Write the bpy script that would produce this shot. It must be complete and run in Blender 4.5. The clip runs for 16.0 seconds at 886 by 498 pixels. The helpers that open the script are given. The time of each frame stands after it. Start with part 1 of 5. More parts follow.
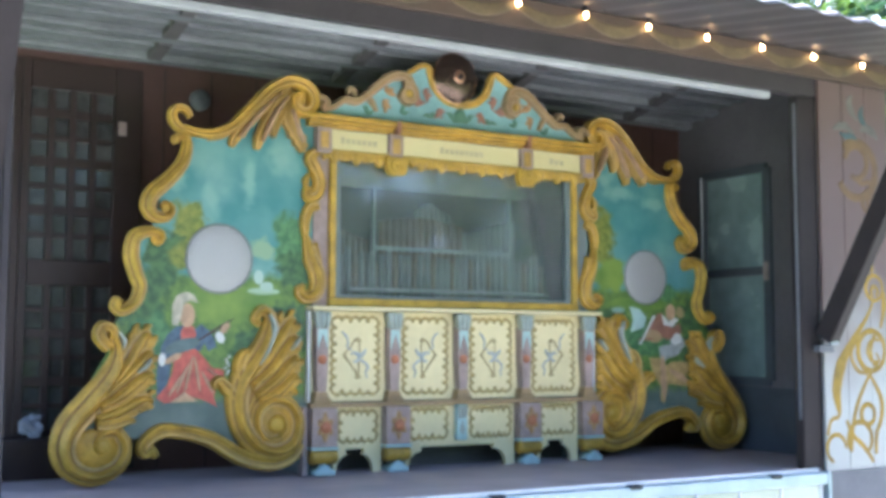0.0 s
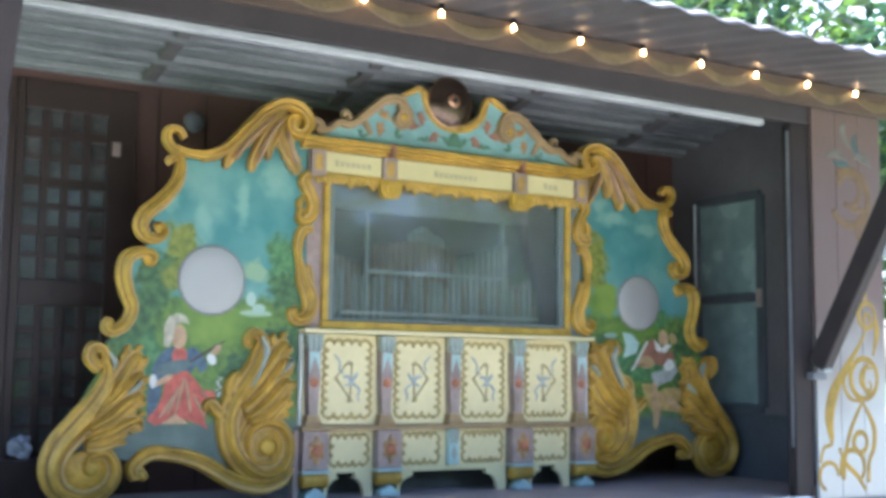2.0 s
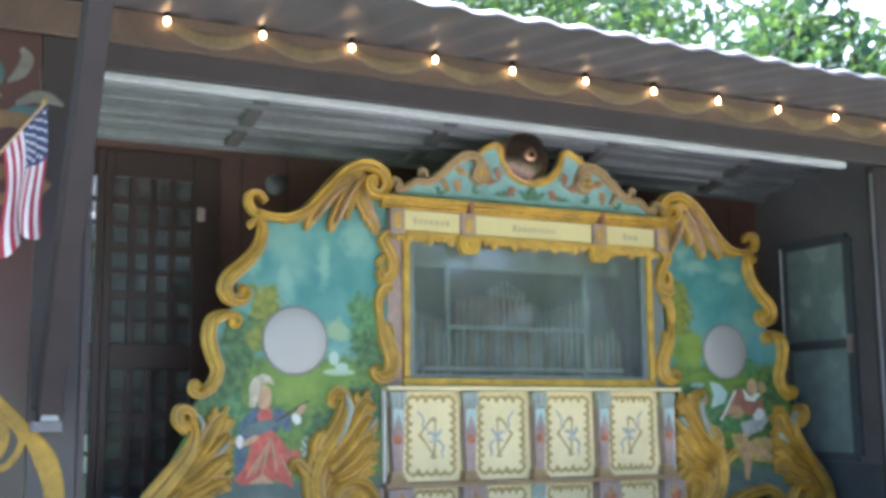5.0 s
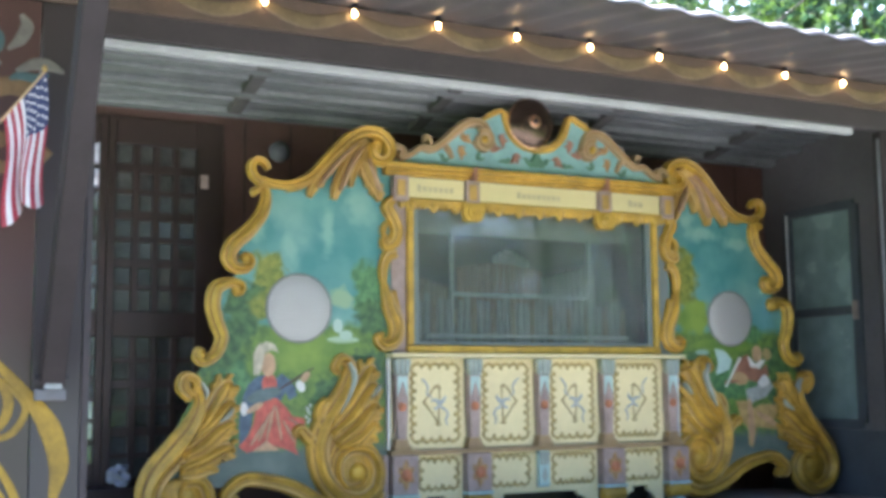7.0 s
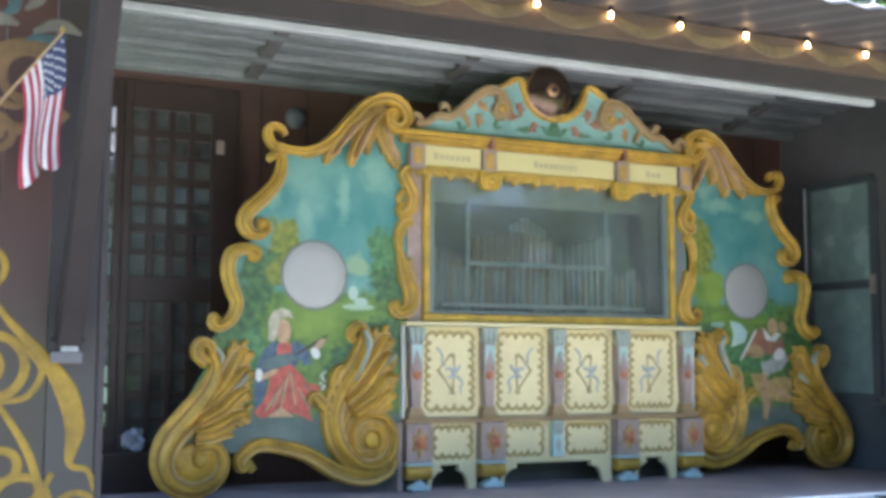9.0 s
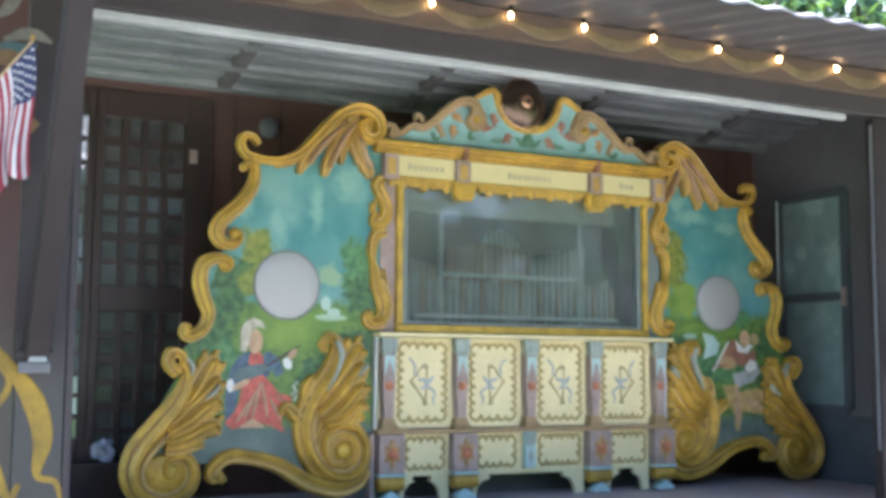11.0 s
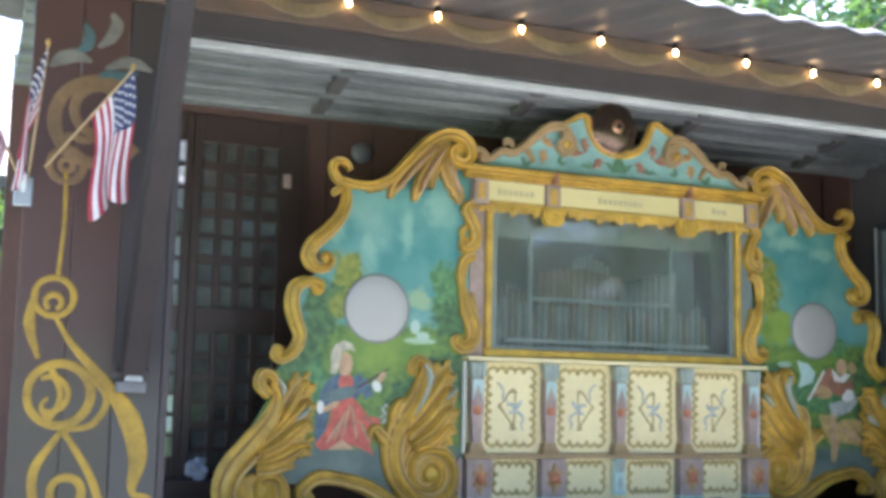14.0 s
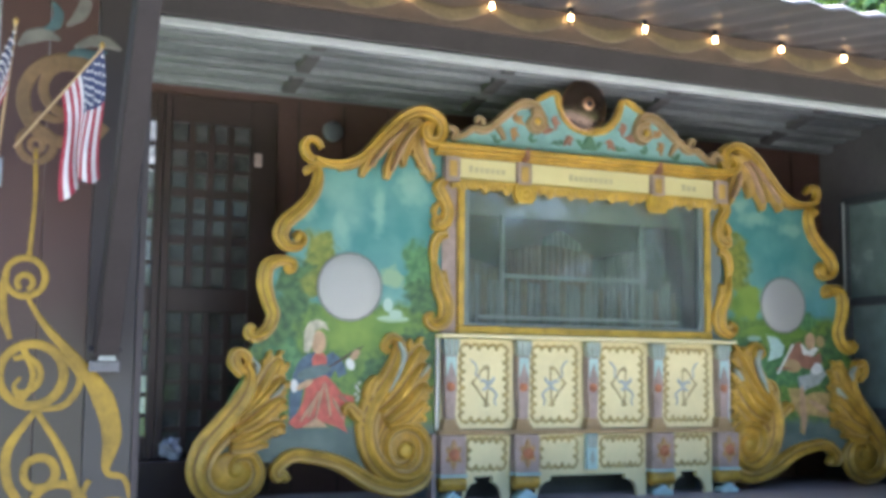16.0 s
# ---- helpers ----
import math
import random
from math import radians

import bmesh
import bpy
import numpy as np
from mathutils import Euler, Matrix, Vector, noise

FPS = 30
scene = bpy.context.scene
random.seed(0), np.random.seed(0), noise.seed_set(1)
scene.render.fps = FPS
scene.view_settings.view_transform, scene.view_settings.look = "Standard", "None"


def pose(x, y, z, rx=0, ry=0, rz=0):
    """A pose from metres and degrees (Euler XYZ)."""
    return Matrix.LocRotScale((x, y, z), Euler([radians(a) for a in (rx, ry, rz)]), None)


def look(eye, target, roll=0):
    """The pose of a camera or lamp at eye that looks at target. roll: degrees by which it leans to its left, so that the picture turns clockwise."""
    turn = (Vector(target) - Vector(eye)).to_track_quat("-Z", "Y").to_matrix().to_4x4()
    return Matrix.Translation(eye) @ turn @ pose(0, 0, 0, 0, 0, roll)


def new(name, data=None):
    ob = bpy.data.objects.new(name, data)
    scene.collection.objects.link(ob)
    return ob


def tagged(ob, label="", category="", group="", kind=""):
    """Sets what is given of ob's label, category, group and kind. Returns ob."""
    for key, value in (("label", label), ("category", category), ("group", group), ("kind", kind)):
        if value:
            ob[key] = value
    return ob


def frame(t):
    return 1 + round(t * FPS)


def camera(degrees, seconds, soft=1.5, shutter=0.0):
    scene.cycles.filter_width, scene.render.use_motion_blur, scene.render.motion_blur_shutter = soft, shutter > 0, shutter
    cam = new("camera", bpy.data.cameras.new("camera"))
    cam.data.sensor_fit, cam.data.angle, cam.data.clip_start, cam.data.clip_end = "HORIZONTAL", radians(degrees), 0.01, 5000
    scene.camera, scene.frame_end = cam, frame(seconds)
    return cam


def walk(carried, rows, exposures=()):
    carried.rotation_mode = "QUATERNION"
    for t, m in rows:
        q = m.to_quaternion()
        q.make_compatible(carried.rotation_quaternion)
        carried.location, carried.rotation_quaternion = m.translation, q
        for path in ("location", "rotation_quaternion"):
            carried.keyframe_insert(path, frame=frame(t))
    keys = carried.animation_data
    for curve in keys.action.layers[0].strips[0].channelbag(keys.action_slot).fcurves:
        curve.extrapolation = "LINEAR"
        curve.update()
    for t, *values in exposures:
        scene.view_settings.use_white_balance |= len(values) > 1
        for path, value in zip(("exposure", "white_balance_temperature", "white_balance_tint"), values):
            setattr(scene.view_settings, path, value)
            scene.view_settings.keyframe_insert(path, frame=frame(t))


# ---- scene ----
LENS = 40.94
cam = camera(LENS, 16.0, soft=4.0)


def aim(eye, turn):
    """A camera pose from the eye and heading (from +y towards +x), rise and lean in degrees."""
    h, r, l = turn
    way = Vector((math.sin(radians(h)) * math.cos(radians(r)), math.cos(radians(h)) * math.cos(radians(r)), math.sin(radians(r))))
    return look(eye, Vector(eye) + way, l)


PATH = [
    (0, (-3.252, -5.264, 1.605), (30.93, 4.82, 0.10)),
    (0.5, (-3.247, -5.267, 1.602), (32.16, 5.73, 0.09)),
    (1, (-3.240, -5.264, 1.602), (32.61, 6.44, 0.62)),
    (1.5, (-3.245, -5.256, 1.600), (32.67, 5.43, -0.10)),
    (2, (-3.250, -5.256, 1.600), (31.27, 6.02, 0.60)),
    (2.5, (-3.252, -5.251, 1.610), (32.75, 6.62, 0.35)),
    (3, (-3.244, -5.249, 1.600), (32.14, 7.69, 0.30)),
    (3.5, (-3.243, -5.257, 1.598), (31.66, 7.78, 0.24)),
    (4, (-3.243, -5.262, 1.611), (29.04, 8.41, 0.00)),
    (4.5, (-3.235, -5.287, 1.615), (27.49, 9.67, 0.03)),
    (5, (-3.218, -5.306, 1.627), (26.90, 8.39, -0.52)),
    (7.5, (-3.200, -5.292, 1.638), (26.36, 6.67, -0.74)),
    (8, (-3.202, -5.284, 1.624), (25.97, 6.86, -0.92)),
    (8.5, (-3.209, -5.275, 1.644), (25.68, 6.00, -0.35)),
    (9, (-3.206, -5.267, 1.625), (25.97, 5.36, 0.19)),
    (9.5, (-3.206, -5.267, 1.641), (26.89, 5.77, -0.17)),
    (12, (-3.182, -5.274, 1.626), (26.60, 5.92, 0.92)),
    (12.5, (-3.184, -5.275, 1.634), (24.61, 6.42, 1.31)),
    (13, (-3.181, -5.287, 1.633), (23.89, 6.23, 1.26)),
    (13.5, (-3.180, -5.289, 1.625), (22.40, 6.23, 1.69)),
    (14, (-3.181, -5.300, 1.637), (22.55, 6.87, 1.26)),
    (14.5, (-3.172, -5.298, 1.630), (21.76, 5.77, 0.88)),
    (15, (-3.177, -5.296, 1.644), (22.84, 6.02, 0.53)),
    (15.5, (-3.185, -5.306, 1.624), (23.69, 5.09, 0.71)),
    (16, (-3.189, -5.313, 1.622), (23.94, 5.95, 0.61)),
]
walk(cam, [(t, aim(e, a)) for t, e, a in PATH], exposures=[(0.0, 2.44, 5260, 11), (5.0, 2.36, 5260, 11), (7.5, 2.38, 5460, 11), (16.0, 2.44, 5460, 11)])

# ---- world and light ----
world = bpy.data.worlds.new("sky")
scene.world = world
world.use_nodes = True
wn = world.node_tree
sky = wn.nodes.new("ShaderNodeTexSky")
sky.sky_type, sky.sun_disc = "NISHITA", False
sky.sun_elevation, sky.sun_rotation = radians(60), radians(35)
sky.air_density, sky.dust_density = 0.8, 5.0
wn.nodes["Background"].inputs["Strength"].default_value = 0.15
wn.links.new(sky.outputs[0], wn.nodes["Background"].inputs["Color"])
sun_data = bpy.data.lights.new("sun", "SUN")
sun_data.energy, sun_data.angle, sun_data.color = 4.5, radians(0.6), (1.0, 0.96, 0.89)
sun = new("sun", sun_data)
sun.matrix_world = look((2.87, 4.1, 8.66), (0, 0, 0))

# ---- materials ----


def mat(name, color, rough=0.6, metal=0.0, vary=0.25, scale=6.0, bump=0.1, fine=60.0, dark=None, spec=0.5):
    """A worn surface: two scales of noise on colour and roughness, and a fine relief."""
    m = bpy.data.materials.new(name)
    m.use_nodes = True
    nt = m.node_tree
    b = nt.nodes["Principled BSDF"]
    co = nt.nodes.new("ShaderNodeTexCoord")
    n1 = nt.nodes.new("ShaderNodeTexNoise")
    n1.inputs["Scale"].default_value, n1.inputs["Detail"].default_value = scale, 6
    n2 = nt.nodes.new("ShaderNodeTexNoise")
    n2.inputs["Scale"].default_value, n2.inputs["Detail"].default_value = fine, 4
    for n in (n1, n2):
        nt.links.new(co.outputs["Object"], n.inputs["Vector"])
    mix = nt.nodes.new("ShaderNodeMix")
    mix.data_type = "RGBA"
    d = dark or [c * (1 - vary) for c in color]
    mix.inputs["A"].default_value, mix.inputs["B"].default_value = (*d, 1), (*[min(1, c * (1 + vary * 0.35)) for c in color], 1)
    add = nt.nodes.new("ShaderNodeMath")
    add.operation = "MULTIPLY_ADD"
    add.inputs[1].default_value = 0.4
    nt.links.new(n2.outputs[0], add.inputs[0])
    nt.links.new(n1.outputs[0], add.inputs[2])
    rng = nt.nodes.new("ShaderNodeMapRange")
    rng.inputs["From Min"].default_value, rng.inputs["From Max"].default_value = 0.45, 0.95
    nt.links.new(add.outputs[0], rng.inputs["Value"])
    nt.links.new(rng.outputs[0], mix.inputs["Factor"])
    nt.links.new(mix.outputs["Result"], b.inputs["Base Color"])
    rr = nt.nodes.new("ShaderNodeMapRange")
    rr.inputs["To Min"].default_value, rr.inputs["To Max"].default_value = max(0.02, rough - 0.1), min(1, rough + 0.12)
    nt.links.new(n1.outputs[0], rr.inputs["Value"])
    nt.links.new(rr.outputs[0], b.inputs["Roughness"])
    b.inputs["Metallic"].default_value = metal
    b.inputs["Specular IOR Level"].default_value = spec
    if bump:
        bp = nt.nodes.new("ShaderNodeBump")
        bp.inputs["Strength"].default_value, bp.inputs["Distance"].default_value = bump, 0.01
        nt.links.new(n2.outputs[0], bp.inputs["Height"])
        nt.links.new(bp.outputs[0], b.inputs["Normal"])
    return m


def blend_nodes(m):
    nt = m.node_tree
    return nt, nt.nodes["Principled BSDF"]


GOLD = mat("old_gold_paint", (0.54, 0.325, 0.040), 0.42, 0.12, 0.55, 9, 0.12, 45)
# these two colours paint groove shade and lobe highlights onto the carving
GROOVESHADE = mat("painted_groove_shade", (0.30, 0.165, 0.032), 0.5, 0.05, 0.45, 14, 0.1, 50)
LOBELIGHT = mat("painted_lobe_highlight", (0.57, 0.385, 0.13), 0.5, 0, 0.4, 12, 0.08, 50)
GOLD2 = mat("pale_gold_paint", (0.50, 0.315, 0.075), 0.45, 0.1, 0.45, 11, 0.12, 45)
GOLDY = mat("bright_yellow_paint", (0.53, 0.335, 0.038), 0.45, 0.1, 0.4, 12, 0.1, 45)
CREAM = mat("cream_paint", (0.75, 0.65, 0.355), 0.5, 0, 0.14, 4, 0.05, 30)
PALEBLUE = mat("pale_blue_bow_paint", (0.40, 0.42, 0.40), 0.55, 0, 0.35, 26, 0.03, 60)
OCHRE = mat("dull_ochre_paint", (0.42, 0.235, 0.09), 0.5, 0, 0.4, 22, 0.06, 60)
ROSE = mat("rose_tan_paint", (0.46, 0.29, 0.17), 0.5, 0, 0.35, 16, 0.06, 50)
OLIVE = mat("olive_tan_lyre_paint", (0.40, 0.30, 0.13), 0.55, 0, 0.3, 18, 0.03, 60)
FLOWER = mat("mottled_ochre_flower_paint", (0.45, 0.27, 0.10), 0.5, 0, 0.5, 34, 0.06, 60)
BOSS = mat("orange_red_paint", (0.46, 0.17, 0.075), 0.5, 0, 0.3, 18, 0.05, 60)
LETTER = mat("faded_letter_paint", (0.45, 0.39, 0.23), 0.55, 0, 0.2, 20, 0.03, 60)
SIGNCREAM = mat("ivory_sign_paint", (0.63, 0.55, 0.27), 0.5, 0, 0.08, 4, 0.05, 30)
BROWNLINE = mat("umber_ornament_paint", (0.42, 0.31, 0.105), 0.55, 0, 0.45, 30, 0.1, 90)
TEAL = mat("turquoise_paint", (0.25, 0.42, 0.40), 0.5, 0, 0.3, 9, 0.06, 40)
AQUA = mat("pale_aqua_paint", (0.45, 0.60, 0.55), 0.45, 0, 0.2, 12, 0.05, 40)
LILAC = mat("lilac_grey_paint", (0.37, 0.275, 0.235), 0.55, 0, 0.35, 14, 0.08, 60)
BLUEGREY = mat("blue_grey_paint", (0.40, 0.43, 0.36), 0.5, 0, 0.3, 20, 0.06, 60)
RUST = mat("rust_red_paint", (0.32, 0.15, 0.095), 0.5, 0, 0.35, 18, 0.08, 60)
SAGE = mat("sage_paint", (0.10, 0.20, 0.12), 0.5)
# dark brown end wall; lens haze put into its colour as grey-blue
ENDWALL = mat("haze_lifted_wall_paint", (0.145, 0.130, 0.135), 0.55, 0, 0.3, 3, 0.1, 40)
HAIRP = mat("old_ivory_paint", (0.52, 0.47, 0.34), 0.55, 0, 0.4, 26, 0.05, 50)
WOODP = mat("straw_yellow_paint", (0.48, 0.34, 0.13), 0.55, 0, 0.45, 24, 0.05, 50)
RIM = mat("grey_speaker_rim_paint", (0.20, 0.21, 0.19), 0.5, 0, 0.2, 12, 0.05, 50)
TEALLEAF = mat("dull_teal_leaf_paint", (0.055, 0.10, 0.105), 0.6, 0, 0.4, 9, 0.05, 50)
RED = mat("coral_red_paint", (0.55, 0.125, 0.085), 0.55, 0, 0.5, 24, 0.05, 50)
NAVY = mat("slate_blue_paint", (0.095, 0.145, 0.20), 0.55, 0, 0.55, 24, 0.05, 50)
FLESH = mat("sand_paint", (0.54, 0.35, 0.20), 0.55, 0, 0.4, 24, 0.05, 50)
WHITEP = mat("off_white_paint", (0.68, 0.68, 0.64), 0.5, 0, 0.15, 8, 0.05, 50)
CASE = mat("grey_green_case_paint", (0.16, 0.19, 0.18), 0.5, 0, 0.2, 5, 0.06, 40)
PIPE = mat("dull_zinc_pipe", (0.46, 0.45, 0.41), 0.4, 0.3, 0.35, 8, 0.05, 60)
PIPEROSE = mat("reddish_pipe_wood", (0.42, 0.27, 0.18), 0.5, 0, 0.35, 12, 0.08, 60)
PIPEBRIGHT = mat("bright_tin_pipe", (0.62, 0.60, 0.54), 0.35, 0.5, 0.2, 8, 0.05, 60)
INNERGREY = mat("grey_white_inner_paint", (0.50, 0.51, 0.48), 0.5, 0, 0.3, 7, 0.05, 60)
INNERSIDE = mat("grey_green_inner_paint", (0.16, 0.18, 0.165), 0.5, 0, 0.3, 7, 0.05, 60)
SLATETEAL = mat("slate_teal_paint", (0.13, 0.18, 0.17), 0.5, 0, 0.3, 30, 0.05, 60)
DARKNECK = mat("dark_brown_line_paint", (0.07, 0.045, 0.03), 0.5, 0, 0.3, 30, 0.05, 60)
PIPEWOOD = mat("pipe_wood", (0.40, 0.30, 0.19), 0.5, 0, 0.35, 12, 0.08, 60)
DARK = mat("dark_interior_wood", (0.12, 0.115, 0.095), 0.6, 0, 0.4, 5, 0.1, 50)
BROWN = mat("chocolate_brown_paint", (0.105, 0.052, 0.040), 0.5, 0, 0.35, 3, 0.1, 40)
DOORBROWN = mat("dark_stained_wood", (0.030, 0.014, 0.010), 0.45, 0, 0.35, 4, 0.12, 60)
# slate tone lifted to include the haze over the end wall
SLATE = mat("slate_grey_paint", (0.085, 0.095, 0.105), 0.5, 0, 0.3, 4, 0.08, 50)
BEAM = mat("dark_brown_beam", (0.040, 0.031, 0.031), 0.6, 0, 0.35, 5, 0.12, 50)
FASCIA = mat("weathered_fascia_board", (0.085, 0.055, 0.037), 0.65, 0, 0.35, 6, 0.15, 50)
# pale leaf paint, dimmed to carry the haze over it
HAZELEAF = mat("haze_dimmed_leaf_paint", (0.14, 0.13, 0.11), 0.6, 0, 0.45, 9, 0.05, 50)
JOIST = mat("grey_joist_wood", (0.11, 0.10, 0.095), 0.7, 0, 0.35, 9, 0.1, 50)
FADED = mat("faded_brown_scroll_paint", (0.16, 0.095, 0.038), 0.6, 0, 0.45, 9, 0.05, 50)
LIPW = mat("grey_white_lip_paint", (0.36, 0.36, 0.36), 0.5, 0, 0.2, 6, 0.05, 40)
BULBGLOW = mat("painted_bulb_glow", (0.14, 0.098, 0.046), 0.6, 0, 0.5, 14, 0.06, 50)
TRIMW = mat("white_trim_paint", (0.78, 0.78, 0.76), 0.4, 0, 0.12, 6, 0.05, 40)
SHEET = mat("grey_corrugated_sheet", (0.20, 0.205, 0.205), 0.5, 0.0, 0.45, 3, 0.05, 30)
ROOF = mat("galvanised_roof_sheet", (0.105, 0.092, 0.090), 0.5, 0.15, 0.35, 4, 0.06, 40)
STAGE = mat("grey_mauve_floor_paint", (0.42, 0.36, 0.345), 0.5, 0, 0.3, 4, 0.12, 60)
LEDGE = mat("pale_blue_metal", (0.42, 0.50, 0.53), 0.35, 0.4, 0.2, 5, 0.05, 40)
PALE = mat("pale_green_panel", (0.60, 0.64, 0.48), 0.5, 0, 0.15, 4, 0.05, 40)
SKIRT = mat("grey_skirt_paint", (0.14, 0.14, 0.15), 0.6, 0, 0.3, 4, 0.1, 40)
BELL = mat("dark_bronze", (0.105, 0.070, 0.050), 0.24, 0.75, 0.3, 8, 0.03, 60)
COPPER = mat("polished_copper", (0.70, 0.40, 0.24), 0.25, 0.9, 0.2, 8, 0.03, 60)
IRON = mat("black_iron", (0.03, 0.03, 0.035), 0.45, 0.6, 0.3, 8, 0.1, 60)
STEEL = mat("grey_steel", (0.38, 0.40, 0.42), 0.35, 0.8, 0.25, 8, 0.06, 60)
STRUT = mat("dark_painted_strut", (0.034, 0.027, 0.026), 0.65, 0, 0.3, 6, 0.1, 50, spec=0.2)
YPAINT = mat("ochre_scroll_paint", (0.31, 0.195, 0.014), 0.6, 0, 0.5, 9, 0.06, 50)
TAN = mat("faded_tan_paint", (0.34, 0.23, 0.11), 0.55, 0, 0.35, 9, 0.06, 50)
FLAGRED = mat("red_cloth", (0.30, 0.028, 0.050), 0.8, 0, 0.25, 20, 0.15, 200)
FLAGWHITE = mat("white_cloth", (0.58, 0.56, 0.58), 0.8, 0, 0.15, 20, 0.15, 200)
FLAGBLUE = mat("navy_cloth", (0.035, 0.045, 0.11), 0.8, 0, 0.25, 20, 0.15, 200)
POLEWOOD = mat("varnished_stick", (0.45, 0.31, 0.15), 0.45, 0, 0.25, 12, 0.08, 60)
LEAF = mat("leaf_green", (0.085, 0.14, 0.050), 0.5, 0, 0.45, 1.2, 0, 30)
LEAF2 = mat("leaf_deep_green", (0.045, 0.095, 0.045), 0.5, 0, 0.4, 1.2, 0, 30)
LEAF3 = mat("leaf_sunlit_green", (0.12, 0.20, 0.035), 0.5, 0, 0.35, 1.2, 0, 30)
BARK = mat("grey_bark", (0.12, 0.09, 0.07), 0.85, 0, 0.4, 6, 0.5, 40)
GRASS = mat("lawn", (0.10, 0.17, 0.035), 0.85, 0, 0.4, 0.6, 0.5, 25)
GRASSBLADE = mat("grass_blade", (0.10, 0.19, 0.035), 0.7, 0, 0.4, 2, 0, 20)
ASPHALT = mat("asphalt", (0.085, 0.085, 0.088), 0.85, 0, 0.3, 2, 0.3, 90)
CONCRETE = mat("pale_concrete", (0.47, 0.44, 0.39), 0.8, 0, 0.2, 2, 0.2, 60)
SIDING = mat("grey_brown_siding", (0.136, 0.116, 0.099), 0.75, 0, 0.3, 2, 0.2, 40)
SHINGLE = mat("rose_grey_shingle", (0.46, 0.37, 0.36), 0.8, 0, 0.3, 3, 0.3, 60)
WIRE = mat("black_wire", (0.02, 0.02, 0.02), 0.5, 0, 0.1, 20, 0, 60)
PAPER = mat("crumpled_white_paper", (0.30, 0.30, 0.33), 0.7, 0, 0.15, 10, 0.1, 60)
for m_ in (LEAF, LEAF2, LEAF3, GRASSBLADE):
    nt_, b_ = blend_nodes(m_)
    tr = nt_.nodes.new("ShaderNodeBsdfTranslucent")
    ms = nt_.nodes.new("ShaderNodeMixShader")
    ms.inputs[0].default_value = 0.5
    col = b_.inputs["Base Color"].links[0].from_socket
    nt_.links.new(col, tr.inputs["Color"])
    nt_.links.new(b_.outputs[0], ms.inputs[1])
    nt_.links.new(tr.outputs[0], ms.inputs[2])
    nt_.links.new(ms.outputs[0], nt_.nodes["Material Output"].inputs["Surface"])


def glass(name, tint, rough):
    m = bpy.data.materials.new(name)
    m.use_nodes = True
    nt, b = blend_nodes(m)
    t = nt.nodes.new("ShaderNodeBsdfTransparent")
    t.inputs[0].default_value = (*tint, 1)
    g = nt.nodes.new("ShaderNodeBsdfGlossy")
    g.inputs["Roughness"].default_value = rough
    f = nt.nodes.new("ShaderNodeFresnel")
    f.inputs["IOR"].default_value = 1.7
    mx = nt.nodes.new("ShaderNodeMixShader")
    nt.links.new(f.outputs[0], mx.inputs[0])
    nt.links.new(t.outputs[0], mx.inputs[1])
    nt.links.new(g.outputs[0], mx.inputs[2])
    # pale diffuse layer puts the grey lens veil into the pane itself
    haze = nt.nodes.new("ShaderNodeBsdfDiffuse")
    haze.inputs["Color"].default_value = (0.42, 0.44, 0.41, 1)
    n = nt.nodes.new("ShaderNodeTexNoise")
    n.inputs["Scale"].default_value, n.inputs["Detail"].default_value = 5, 7
    co = nt.nodes.new("ShaderNodeTexCoord")
    nt.links.new(co.outputs["Object"], n.inputs["Vector"])
    r = nt.nodes.new("ShaderNodeMapRange")
    r.inputs["From Min"].default_value, r.inputs["From Max"].default_value = 0.3, 0.75
    r.inputs["To Min"].default_value, r.inputs["To Max"].default_value = 0.06, 0.20
    nt.links.new(n.outputs[0], r.inputs["Value"])
    film_mix = nt.nodes.new("ShaderNodeMixShader")
    nt.links.new(r.outputs[0], film_mix.inputs[0])
    nt.links.new(mx.outputs[0], film_mix.inputs[1])
    nt.links.new(haze.outputs[0], film_mix.inputs[2])
    nt.links.new(film_mix.outputs[0], nt.nodes["Material Output"].inputs["Surface"])
    return m


GLASS = glass("hazed_pane", (0.86, 0.90, 0.86), 0.035)
# opaque door pane; one dark tone replaces any view through it
DIM = mat("opaque_dark_pane", (0.085, 0.085, 0.078), 0.06, 0, 0.5, 9, 0.0, 50, spec=0.9)
# opaque window pane: green reflections and haze put into its base colour
FOG = mat("frosted_pane_reflection", (0.27, 0.35, 0.33), 0.25, 0, 0.35, 4, 0.03, 12, spec=0.6)

BULB = bpy.data.materials.new("lit_bulb")
BULB.use_nodes = True
blend_nodes(BULB)[1].inputs["Base Color"].default_value = (1, 0.8, 0.5, 1)
blend_nodes(BULB)[1].inputs["Emission Color"].default_value = (1.0, 0.58, 0.22, 1)
blend_nodes(BULB)[1].inputs["Emission Strength"].default_value = 11

# Perforated speaker metal: a dot lattice in the disc's own plane.
GRILLE = mat("perforated_white_metal", (0.55, 0.53, 0.51), 0.5, 0.2, 0.1, 6, 0.0, 60)
nt_, b_ = blend_nodes(GRILLE)
co_ = nt_.nodes.new("ShaderNodeTexCoord")
wv = nt_.nodes.new("ShaderNodeTexVoronoi")
wv.inputs["Scale"].default_value, wv.inputs["Randomness"].default_value = 66, 0
wv.voronoi_dimensions = "2D"
sp_, cb_ = nt_.nodes.new("ShaderNodeSeparateXYZ"), nt_.nodes.new("ShaderNodeCombineXYZ")
nt_.links.new(co_.outputs["Object"], sp_.inputs[0])
nt_.links.new(sp_.outputs["X"], cb_.inputs["X"])
nt_.links.new(sp_.outputs["Z"], cb_.inputs["Y"])
nt_.links.new(cb_.outputs[0], wv.inputs["Vector"])
